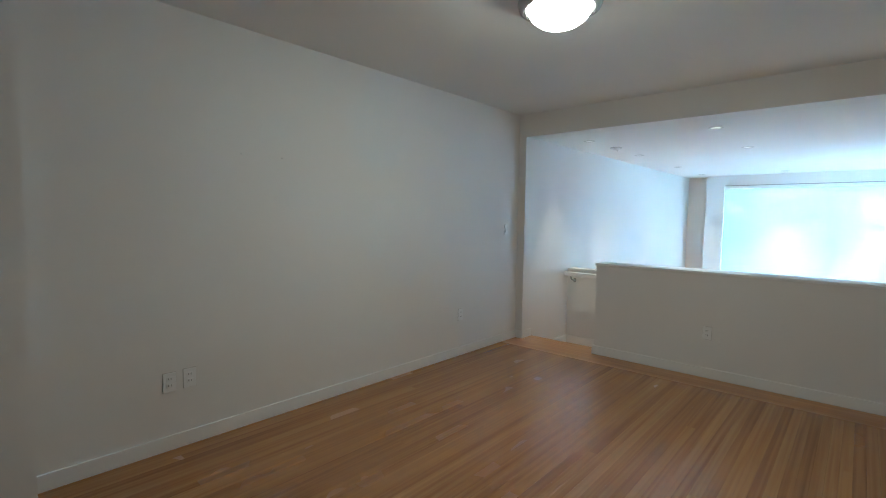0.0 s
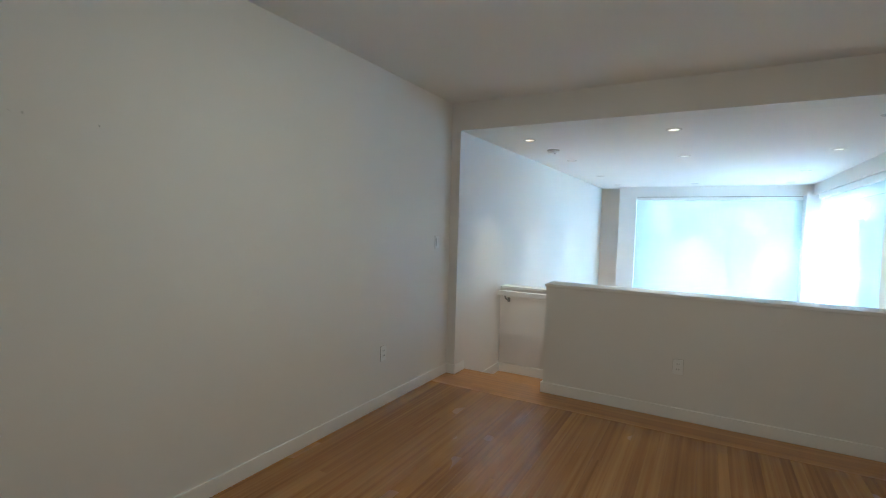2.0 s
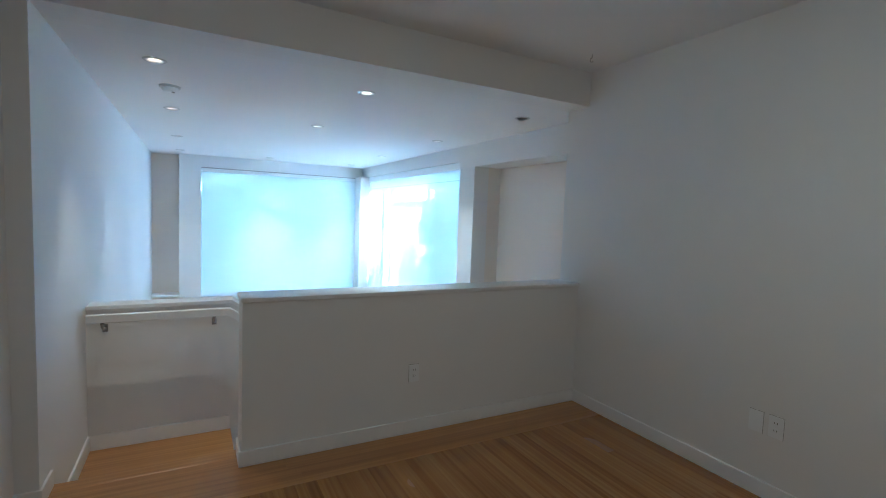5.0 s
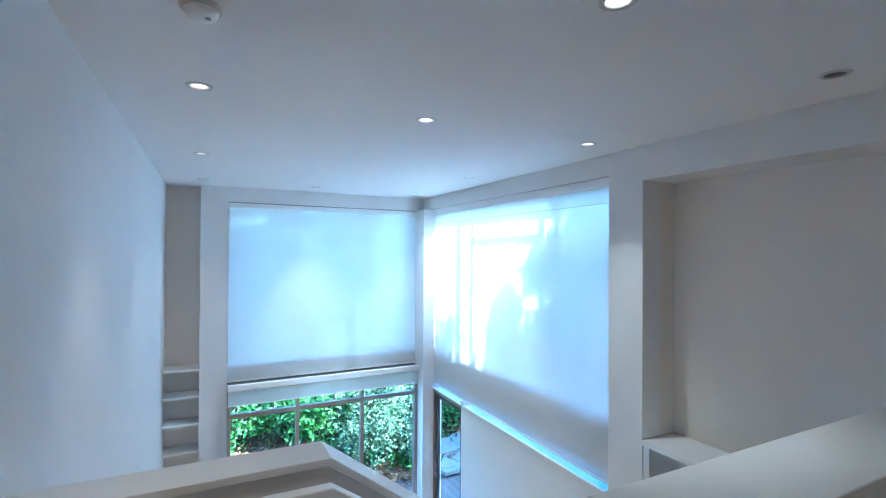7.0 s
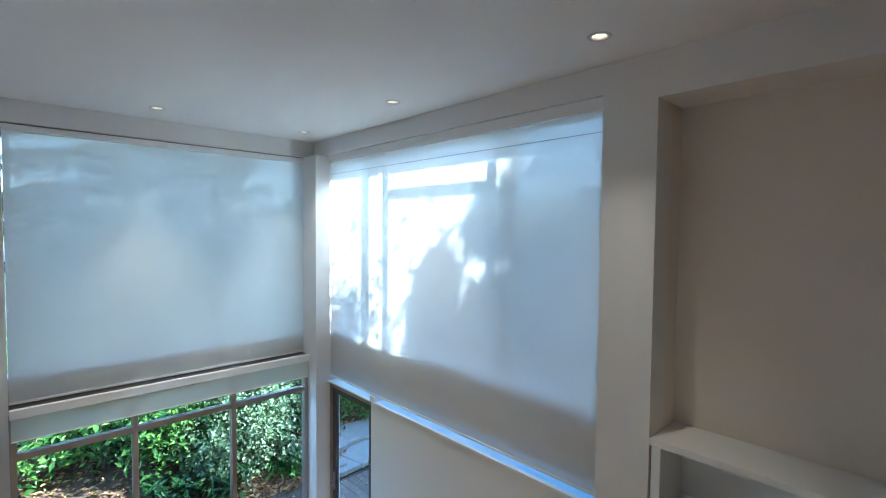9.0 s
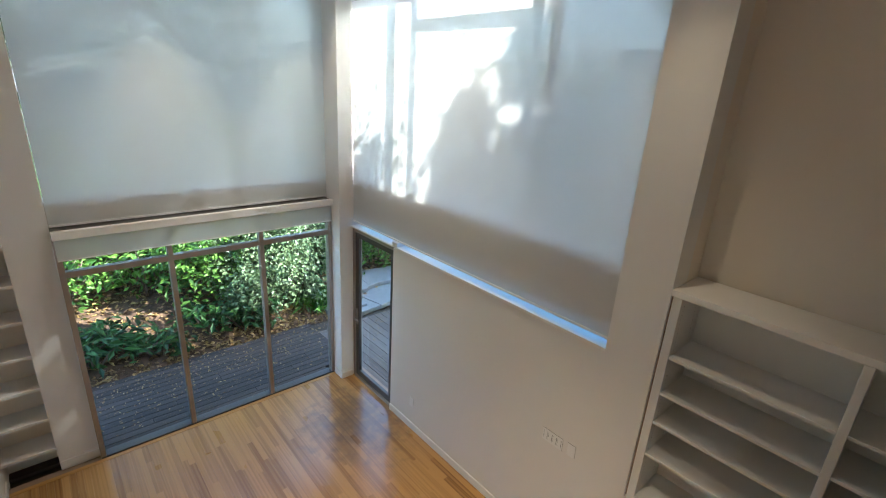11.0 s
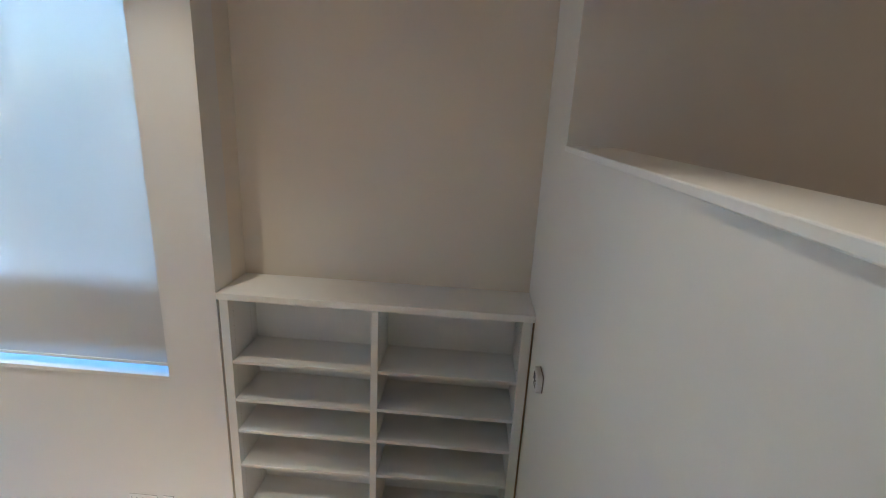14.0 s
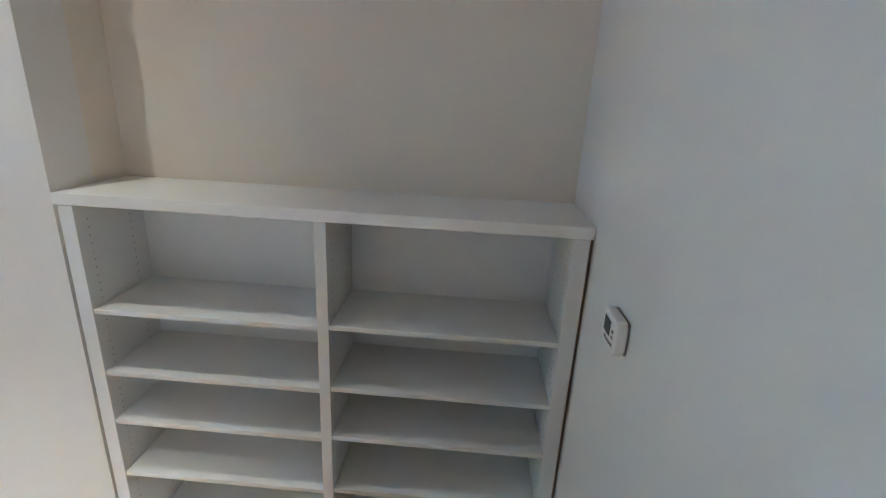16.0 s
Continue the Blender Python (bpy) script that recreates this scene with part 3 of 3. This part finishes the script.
part("test_button", lathe([(0.001, -0.048), (0.010, -0.048), (0.011, -0.0435)], (0.022, -0.015, 0), n=16), UNLIT, sm)

cl = thing("ceiling_light", "flush ceiling lamp with frosted bowl and nickel rim, lit", "ceiling lamp", (1.79, -2.43, UPC))
part("pan", lathe([(0.195, 0.0), (0.205, -0.05), (0.214, -0.085), (0.205, -0.112), (0.178, -0.122), (0.168, -0.112)], n=48), STEEL, cl, "brushed nickel rim")
part("bowl", lathe([(0.001, -0.208), (0.05, -0.204), (0.10, -0.187), (0.14, -0.158), (0.169, -0.112)], n=48), BOWL, cl, "frosted glass bowl")

wi = thing("ceiling_wire", "short loop of grey wire hanging from the ceiling", "wire", (3.147, -0.297, UPC))
part("loop", add_tube(bmesh.new(), [(0, 0, 0), (0.004, 0, -0.02), (-0.012, 0.004, -0.035), (-0.014, 0.002, -0.05), (0.002, 0, -0.056), (0.010, 0, -0.045)], [0.0022] * 6, 6), UNLIT, wi)


# ---- plates on the walls ----
def plate(kind, x, y, z, face):
    """A wall plate facing along face; kind is outlet, switch, triple or blank."""
    words = {"outlet": "white duplex power outlet plate", "switch": "white rocker light switch plate", "triple": "white plate with four light switches", "blank": "white blank cover plate"}[kind]
    ob = thing("light_switch" if kind in ("switch", "triple") else "power_outlet" if kind == "outlet" else "cover_plate", words + " on the wall", "wall plate", (x, y, z))
    ob.rotation_euler = (0, 0, {"+x": 0, "-x": math.pi, "-y": -math.pi / 2}[face])
    w = 0.10 if kind == "triple" else 0.036
    part("plate", box(0.0024, 0.006, -w, w, -0.058, 0.058, 0.0025), PLASTIC, ob)
    # Thin grey rim added to draw the shadow line round the plate.
    part("edge_shadow", box(0.0003, 0.0022, -w - 0.001, w + 0.001, -0.059, 0.059), UNLIT, ob, "grey rim added as the shadow line round the plate")
    if kind == "outlet":
        for dz in (-0.02, 0.02):
            o = part("socket", box(0.0061, 0.0085, -0.017, 0.017, dz - 0.014, dz + 0.014, 0.002), PLASTIC, ob)
            for dy in (-0.007, 0.007):
                part("slot", box(0.0086, 0.009, dy - 0.0014, dy + 0.0014, dz - 0.002, dz + 0.008), DARK, o)
    if kind in ("switch", "triple"):
        for dy in ((0,) if kind == "switch" else (-0.069, -0.023, 0.023, 0.069)):
            part("rocker", prism([(0.0061, -0.033), (0.0105, -0.033), (0.008, 0.0), (0.0075, 0.033), (0.0061, 0.033)], "y", dy - 0.016, dy + 0.016), PLASTIC, ob)
            bm = bmesh.new()
            for a in (-0.0185, 0.0165):
                add_box(bm, 0.00605, 0.0064, dy + a - 0.0005, dy + a + 0.0025, -0.035, 0.035)
            part("gap", bm, DARK, ob)
    return ob


plate("switch", 0, -0.236, 1.278, "+x")
plate("outlet", 0, -1.024, 0.42, "+x")
plate("outlet", 0, -3.604, 0.415, "+x")
plate("outlet", 0, -3.715, 0.41, "+x")
plate("outlet", 2.022, 0.008, 0.405, "-y")
plate("blank", XR, -1.376, 0.402, "-x")
plate("outlet", XR, -1.476, 0.404, "-x")
plate("blank", XW, 4.748, -2.495, "-x")
plate("triple", XW, 2.816, -1.678, "-x")
plate("blank", XW, 2.63, -1.671, "-x")
plate("outlet", XW, 2.76, -2.441, "-x")
for y, z in ((-3.262, 1.80), (-3.225, 1.80), (-2.979, 1.80)):
    nl = thing("nail_hole", "small dark nail hole in the wall", "nail hole", (0, y, z))
    part("hole", lathe([(0.001, 0), (0.005, 0), (0.0055, -0.0015)], n=10), DARK, nl).rotation_euler = (0, math.pi / 2, 0)

th = thing("thermostat", "white wall thermostat with grey display", "thermostat", (3.362, 0.2225, -0.218))
def tp(name, b, m, bev):
    return part(name, box(*b, bev), m, th)
# Back plate's dark grey stands for the shadow gap behind the body.
tp("back_plate", (-0.056, 0.056, 0.0, 0.006, -0.046, 0.046), UNLIT, 0.002)
part("body", prism([(-0.064, -0.03), (-0.050, -0.050), (0.050, -0.050), (0.064, -0.03), (0.064, 0.03), (0.050, 0.050), (-0.050, 0.050), (-0.064, 0.03)], "y", 0.006, 0.036, 0.006), PLASTIC, th)
tp("display", (-0.012, 0.040, 0.0362, 0.0372, -0.012, 0.030), SCREEN, 0.0)
for a, b in ((-0.035, 0.012), (-0.035, -0.004), (-0.036, -0.024), (-0.018, -0.026), (0.0, -0.027), (0.018, -0.026)):
    part("button", box(a - 0.006, a + 0.006, 0.036, 0.039, b - 0.004, b + 0.004, 0.0015), UNLIT, th)


# ---- garden ----
rng = np.random.default_rng(4)
gr = tagged(link("ground", box(-400, 400, -400, 400, -3.45, -3.30), SOIL), "dark garden soil reaching to the distance", "ground", kind="structure")


def leaves(name, material, centres, normals, sizes, width=0.45, label="", parent=None, kind=""):
    """Many folded leaf blades in one mesh: four points round a midrib."""
    k = len(centres)
    nrm = normals / np.linalg.norm(normals, axis=1)[:, None]
    rnd = rng.normal(size=(k, 3))
    a = np.cross(nrm, rnd)
    a /= np.linalg.norm(a, axis=1)[:, None]
    b = np.cross(nrm, a)
    s = sizes[:, None]
    v = np.stack([centres - a * s * 0.5, centres + b * s * width * 0.5 + nrm * s * 0.08, centres + a * s * 0.5 - nrm * s * 0.12, centres - b * s * width * 0.5 + nrm * s * 0.08], 1).reshape(-1, 3)
    q = np.arange(k)[:, None] * 4
    f = np.concatenate([q + (0, 1, 2), q + (0, 2, 3)])
    me = bpy.data.meshes.new(name)
    me.from_pydata(v.tolist(), [], f.tolist())
    me.materials.append(material)
    ob = new(name, me)
    if parent:
        ob.parent = parent
    return tagged(ob, label, kind=kind)


def bush(x, y, z, rx, ry, h, count, size, material, label, width=0.45, name="shrub"):
    """A shrub: several bent stems and clumps of leaves round their ends, with gaps."""
    ob = thing(name, label, "shrub", (x, y, z))
    bm = bmesh.new()
    tips = []
    for i in range(9):
        a, r = rng.uniform(0, 6.28), rng.uniform(0.25, 0.9)
        tip = Vector((math.cos(a) * rx * r, math.sin(a) * ry * r, h * rng.uniform(0.45, 0.95)))
        mid = tip * 0.5 + Vector((rng.normal() * 0.06, rng.normal() * 0.06, 0.05))
        add_tube(bm, [(0.05 * math.cos(a), 0.05 * math.sin(a), -0.08), tuple(mid), tuple(tip)], [0.018, 0.012, 0.005], 5)
        tips.append(tip)
    part("stems", bm, BARK, ob)
    n_cl = 26
    cl = np.stack([rng.uniform(-1, 1, n_cl), rng.uniform(-1, 1, n_cl), rng.uniform(0.15, 1.0, n_cl)], 1)
    rad = np.sqrt(cl[:, 0] ** 2 + cl[:, 1] ** 2)
    cl[:, :2] /= np.maximum(rad, 1)[:, None] ** 1.0 * 1.08
    cl *= (rx, ry, h)
    cl = np.concatenate([cl, np.array([tuple(t) for t in tips])])
    pick = rng.integers(0, len(cl), count)
    off = rng.normal(size=(count, 3)) * np.array([rx, ry, h * 0.6]) * 0.22
    c = cl[pick] + off
    c[:, 2] = np.maximum(c[:, 2], 0.03)
    nn = off / np.array([rx, ry, h]) + rng.normal(size=(count, 3)) * 0.35 + (0, -0.15, 0.75)
    leaves("foliage", material, c, nn, rng.uniform(0.6, 1.25, count) * size, width, parent=ob)
    return ob


# deck
deck = tagged(thing("deck", "weathered grey wooden deck boards scattered with leaves", "deck", (0, 0, 0)), kind="structure")
def boards(along, x0, x1, y0, y1, z, w, material, parent, length, name, bevel=0.002, gap=0.004, thick=0.02, limit=290):
    """Rows of boards with staggered ends; all alike in section."""
    across = (x1 - x0) if along == "y" else (y1 - y0)
    a0, a1 = (y0, y1) if along == "y" else (x0, x1)
    n = round(across / w)
    w = across / n
    cache = {}
    for i in range(n):
        p = a0
        first = True
        while p < a1 - 0.01:
            ln = random.choice(length)
            if first:
                ln *= random.choice((0.3, 0.5, 0.7, 1.0))
                first = False
            if a1 - p - ln < 0.25:
                ln = a1 - p
            key = round(ln, 3)
            if key not in cache:
                hw, hl, e = (w - gap) / 2, (ln - gap * 0.4) / 2, bevel
                bm = bmesh.new()
                lo = [bm.verts.new((sx * hw, sy * hl, -thick)) for sx, sy in ((-1, -1), (1, -1), (1, 1), (-1, 1))]
                md = [bm.verts.new((sx * hw, sy * hl, -e)) for sx, sy in ((-1, -1), (1, -1), (1, 1), (-1, 1))]
                hi = [bm.verts.new((sx * (hw - e), sy * (hl - e), 0)) for sx, sy in ((-1, -1), (1, -1), (1, 1), (-1, 1))]
                for r0, r1 in ((lo, md), (md, hi)):
                    for k in range(4):
                        bm.faces.new((r0[k], r0[(k + 1) % 4], r1[(k + 1) % 4], r1[k]))
                bm.faces.new(hi)
                if along == "x":
                    bmesh.ops.rotate(bm, verts=bm.verts, cent=(0, 0, 0), matrix=Matrix.Rotation(-math.pi / 2, 3, "Z"))
                me = bpy.data.meshes.new(name)
                bm.to_mesh(me)
                bm.free()
                me.materials.append(material)
                cache[key] = me
            ob = new(name, cache[key])
            ob.parent = parent
            c = p + ln / 2
            ob.location = (x0 + (i + 0.5) * w, c, z) if along == "y" else (c, y0 + (i + 0.5) * w, z)
            p += ln


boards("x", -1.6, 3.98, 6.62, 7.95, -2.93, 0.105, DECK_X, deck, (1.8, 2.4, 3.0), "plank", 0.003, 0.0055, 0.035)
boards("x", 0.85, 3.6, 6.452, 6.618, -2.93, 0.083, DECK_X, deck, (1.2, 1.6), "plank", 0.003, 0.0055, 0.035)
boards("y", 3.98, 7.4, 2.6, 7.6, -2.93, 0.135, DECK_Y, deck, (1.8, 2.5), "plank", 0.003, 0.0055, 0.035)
part("joist_frame", box(-1.6, 7.4, 2.6, 7.95, -3.28, -2.975), SOIL, deck, "dark wooden framing under the deck")

# planted bank, rising away from the deck
bank_bm = bmesh.new()
nx, ny = 70, 40
grid = [[None] * (ny + 1) for _ in range(nx + 1)]
for i in range(nx + 1):
    for j in range(ny + 1):
        x, y = -6 + 20 * i / nx, 7.93 + 9 * j / ny
        h = -2.95 + 0.95 * (1 - math.exp(-(y - 7.93) / 2.2)) + 0.10 * noise.noise((x * 0.9, y * 0.9, 0)) * min(1, (y - 7.93) * 2) + 0.035 * noise.noise((x * 5, y * 5, 3))
        if x > 4.2:
            h -= min(1, (x - 4.2)) * 0.55 * (1 - math.exp(-(y - 7.93) / 2.2))
        grid[i][j] = bank_bm.verts.new((x, y, h))
for i in range(nx):
    for j in range(ny):
        bank_bm.faces.new((grid[i][j], grid[i + 1][j], grid[i + 1][j + 1], grid[i][j + 1])).smooth = True
bank = tagged(link("bank", bank_bm, MULCH), "planted bank covered in bark and fallen leaves", "ground", kind="structure")


def bank_z(x, y):
    h = -2.95 + 0.95 * (1 - math.exp(-(y - 7.93) / 2.2))
    return h - (min(1, x - 4.2) * 0.55 * (1 - math.exp(-(y - 7.93) / 2.2)) if x > 4.2 else 0)


k = 9500
lx, ly = rng.uniform(-3, 7, k), 7.95 + rng.uniform(0, 1, k) ** 1.5 * 5
lz = np.array([bank_z(a, b) + 0.10 * noise.noise((a * 0.9, b * 0.9, 0)) * min(1, (b - 7.93) * 2) + 0.035 * noise.noise((a * 5, b * 5, 3)) for a, b in zip(lx, ly)]) + 0.018
lit = leaves("leaf_litter", LEAF_D, np.stack([lx, ly, lz], 1), rng.normal(size=(k, 3)) * 0.3 + (0, 0, 1), rng.uniform(0.05, 0.12, k), 0.55)
tagged(lit, "dry brown fallen leaves lying on the bank", "leaf litter", kind="stuff")
k = 1500
lx, ly = rng.uniform(-1, 6.5, k), 6.7 + rng.uniform(0, 1, k) ** 0.7 * 1.2
lit = leaves("deck_leaves", LEAF_D, np.stack([lx, ly, np.full(k, -2.916)], 1), rng.normal(size=(k, 3)) * 0.12 + (0, 0, 1), rng.uniform(0.018, 0.055, k), 0.4)
tagged(lit, "dry yellow leaves scattered on the deck", "leaf litter", kind="stuff")

BROAD = "broad-leaved green shrub growing on the planted bank"
SMALL = "small-leaved grey-green shrub beside the deck"
for x, y, rx, ry, h, c, s in ((0.2, 9.9, 0.9, 0.8, 1.5, 2400, 0.15), (1.3, 10.4, 1.0, 0.8, 1.6, 2600, 0.15), (2.4, 10.0, 0.9, 0.8, 1.5, 2600, 0.15), (2.85, 9.1, 0.75, 0.6, 1.35, 2100, 0.13), (0.7, 9.45, 0.7, 0.4, 1.2, 420, 0.14), (1.9, 9.55, 0.7, 0.4, 1.15, 420, 0.14), (-1.0, 9.3, 0.9, 0.8, 1.5, 1200, 0.15), (-2.2, 10, 1.1, 1.0, 1.9, 1200, 0.16)):
    bush(x, y, bank_z(x, y), rx, ry, h, c, s, LEAF_A, BROAD)
for x, y, rx, ry, h, c, s in ((1.0, 8.3, 0.62, 0.34, 0.55, 420, 0.19), (1.75, 8.2, 0.42, 0.26, 0.36, 190, 0.17), (0.1, 8.5, 0.55, 0.4, 0.5, 330, 0.19), (3.05, 8.25, 0.5, 0.3, 0.42, 300, 0.17), (2.5, 8.45, 0.4, 0.3, 0.4, 160, 0.17)):
    bush(x, y, bank_z(x, y), rx, ry, h, c, s, LEAF_E, "low dark-green lobed plant at the deck's edge", 0.36)
for x, y, rx, ry, h, c in ((3.3, 8.4, 0.5, 0.4, 0.95, 3000), (3.95, 8.5, 0.5, 0.42, 1.0, 3000), (3.25, 8.85, 0.6, 0.5, 1.45, 4200), (3.75, 8.75, 0.6, 0.55, 1.7, 4600), (4.5, 9.2, 0.75, 0.65, 1.75, 4600), (4.75, 9.6, 0.8, 0.7, 1.8, 4600), (5.6, 10.2, 0.9, 0.8, 1.9, 4200), (3.6, 10.3, 0.9, 0.8, 2.0, 3600)):
    bush(x, y, bank_z(x, y), rx, ry, h, c, 0.075, LEAF_B, SMALL, 0.6)
for x, y, rx, h in ((-3.5, 12.5, 1.6, 3.4), (-1.2, 13, 1.6, 3.9), (1.0, 13.2, 1.6, 3.5), (3.1, 13, 1.6, 4.1), (5.2, 13, 1.6, 3.6), (7.4, 12.4, 1.7, 3.8), (9.4, 11.0, 1.7, 3.6), (10.4, 8.6, 1.6, 3.4), (10.8, 6.0, 1.6, 3.2)):
    bush(x, y, -2.7, rx, rx * 0.8, h, 3000, 0.16, LEAF_A, "tall dense green hedge shrub behind the bank", name="hedge")

# grass tuft and stone slabs past the corner
k = 260
gx, gy = rng.normal(4.35, 0.22, k), rng.normal(8.35, 0.16, k)
gl = leaves("grass_tuft", GRASS, np.stack([gx, gy, np.array([bank_z(a, max(b, 7.95)) for a, b in zip(gx, gy)]) + 0.14], 1), rng.normal(size=(k, 3)) * (1, 1, 0.15), rng.uniform(0.25, 0.42, k), 0.06)
tagged(gl, "tuft of long green grass at the deck edge", "grass", kind="stuff")
for x, y, w, d in ((4.75, 8.15, 0.38, 0.26), (5.2, 8.05, 0.42, 0.30), (5.7, 8.15, 0.45, 0.34), (6.2, 8.1, 0.42, 0.36), (5.0, 8.6, 0.4, 0.3), (5.5, 8.75, 0.46, 0.32), (6.05, 8.8, 0.5, 0.36), (6.7, 8.4, 0.45, 0.4)):
    st = link("stepping_stone", box(-w, w, -d, d, -0.05, 0.04, 0.012), STONE)
    st.location, st.rotation_euler = (x, y, bank_z(x, y) + 0.02), (0, 0, rng.uniform(-0.25, 0.25))
    tagged(st, "flat grey stepping stone beside the deck", "stone", group="stepping stones")


def tree(x, y, z, h, spread, count, size, base, label, taper=0.75, limbs=26, loose=0.24):
    """A tree: tapered trunk, limbs, and leaf clumps along the limbs."""
    ob = thing("tree", label, "tree", (x, y, z))
    bm = bmesh.new()
    add_tube(bm, [(0, 0, -0.2), (0.05, 0.03, h * 0.35), (-0.03, 0.05, h * 0.7), (0.02, 0, h * 0.97)], [0.20, 0.15, 0.09, 0.02], 9)
    part("trunk", bm, BARK, ob)
    cs = []
    for i in range(limbs):
        f = base + (1 - base) * i / limbs
        a = i * 2.4
        ln = spread * (1.04 - taper * ((f - base) / (1 - base)) ** 1.3) * rng.uniform(0.7, 1.1)
        tip = Vector((math.cos(a) * ln, math.sin(a) * ln, h * f + ln * 0.25))
        part("limb", add_tube(bmesh.new(), [(0, 0, h * f), tuple(tip * 0.5 + Vector((0, 0, h * f * 0.5 - 0.05))), tuple(tip)], [0.045, 0.025, 0.008], 5), BARK, ob)
        for u in (0.3, 0.5, 0.68, 0.84, 1.0):
            cs.append((tip.x * u, tip.y * u, h * f + (tip.z - h * f) * u))
    cs = np.array(cs)
    pick = rng.integers(0, len(cs), count)
    off = rng.normal(size=(count, 3))
    off *= (rng.uniform(0, 1, count) ** 0.4 / np.linalg.norm(off, axis=1))[:, None]
    c = cs[pick] + off * (loose * 1.6, loose * 1.6, loose * 1.2) * rng.uniform(0.5, 1.35, len(cs))[pick][:, None]
    leaves("crown", LEAF_C, c, rng.normal(size=(count, 3)) + (0, 0, 0.6), rng.uniform(0.6, 1.3, count) * size, 0.4, parent=ob)
    return ob


EVERGREEN = "dark evergreen tree standing beyond the side window"
tree(8.0, 0.58, -3.3, 8.5, 1.2, 34000, 0.12, 0.30, EVERGREEN, 0.97, 70, 0.12)
tree(8.3, -0.35, -3.3, 8.4, 1.3, 36000, 0.14, 0.25, EVERGREEN, 0.9, 60, 0.15)
tree(8.6, -1.15, -3.3, 9.3, 1.5, 34000, 0.14, 0.25, EVERGREEN, 0.75, 60, 0.15)
tree(8.1, -1.95, -3.3, 12.5, 2.1, 60000, 0.2, 0.10, EVERGREEN, 0.5, 80, 0.2)
tree(8.0, 2.18, -3.3, 8.0, 1.0, 26000, 0.11, 0.22, EVERGREEN, 1.0, 50, 0.1)
BROAD = "broad dark-leaved tree standing beyond the front garden"
tree(0.4, 13.2, -1.6, 8.5, 2.9, 16000, 0.24, 0.22, BROAD, 0.35)
tree(4.6, 14.4, -1.6, 7.6, 2.6, 14000, 0.24, 0.22, BROAD, 0.4)
tree(10.6, 4.7, -3.3, 7.4, 1.8, 9000, 0.2, 0.2, EVERGREEN, 0.7)
# Added hedges: they keep sun off the deck and out of the door.
for x, y, rx, h in ((8.4, 6.4, 1.3, 4.3), (8.3, 4.9, 1.3, 4.2), (8.3, 3.4, 1.2, 4.7), (8.3, 2.0, 1.3, 6.8), (8.4, 0.7, 1.3, 6.0)):
    bush(x, y, -3.2, rx, rx, h, 9000 if h < 5 else 16000, 0.17, LEAF_A, "tall dense hedge shrub added to shade the deck and door", name="hedge")
for x, y, rx, h in ((5.5, 9.5, 0.6, 1.0), (6.3, 9.5, 0.6, 1.2), (7.1, 9.1, 0.6, 1.3), (6.8, 10.3, 0.8, 1.7)):
    bush(x, y, bank_z(x, y) - 0.03, rx, rx * 0.8, h, 1800, 0.12, LEAF_A, BROAD)

# ---- floors, board by board ----
fu = tagged(thing("floor_upper", "amber varnished narrow oak strip floor", "floor", (0, 0, 0)), kind="structure")
part("subfloor", box(-0.12, XR + 0.12, -6.32, 0.19, -0.16, -0.021), GROOVE, fu)
boards("y", 0.0, XR, -6.2, -0.30, 0.0, 0.0575, OAK_UP, fu, (3.4, 4.2, 5.0, 5.9), "board", 0.0002, 0.0004)
boards("x", 0.0, XR, -0.30, -0.006, 0.0, 0.0575, OAK_X, fu, (1.2, 1.8, 2.4), "board", 0.0002, 0.0004)
boards("x", XL, 0.955, -0.006, 0.12, 0.0, 0.06, OAK_X, fu, (1.2,), "board", 0.0002, 0.0004)
part("nosing", box(XL, 0.955, 0.12, 0.215, -0.027, 0.0, 0.008), OAK_X, fu, "rounded oak nosing board")
fl = tagged(thing("floor_lower", "honey varnished narrow oak strip floor", "floor", (0, 0, 0)), kind="structure")
part("subfloor", box(-0.12, 4.0, 0.0, 6.44, LOW - 0.20, LOW - 0.021), GROOVE, fl)
part("border_strip", box(XL, XW + 0.03, 6.286, 6.335, LOW - 0.02, LOW + 0.004, 0.002), OAK_X, fl, "oak border strip along the window")
boards("y", XL, XW + 0.03, 1.25, 6.285, LOW, 0.0575, OAK_LOW, fl, (0.5, 0.8, 1.1, 1.5), "board", 0.0002, 0.0004)
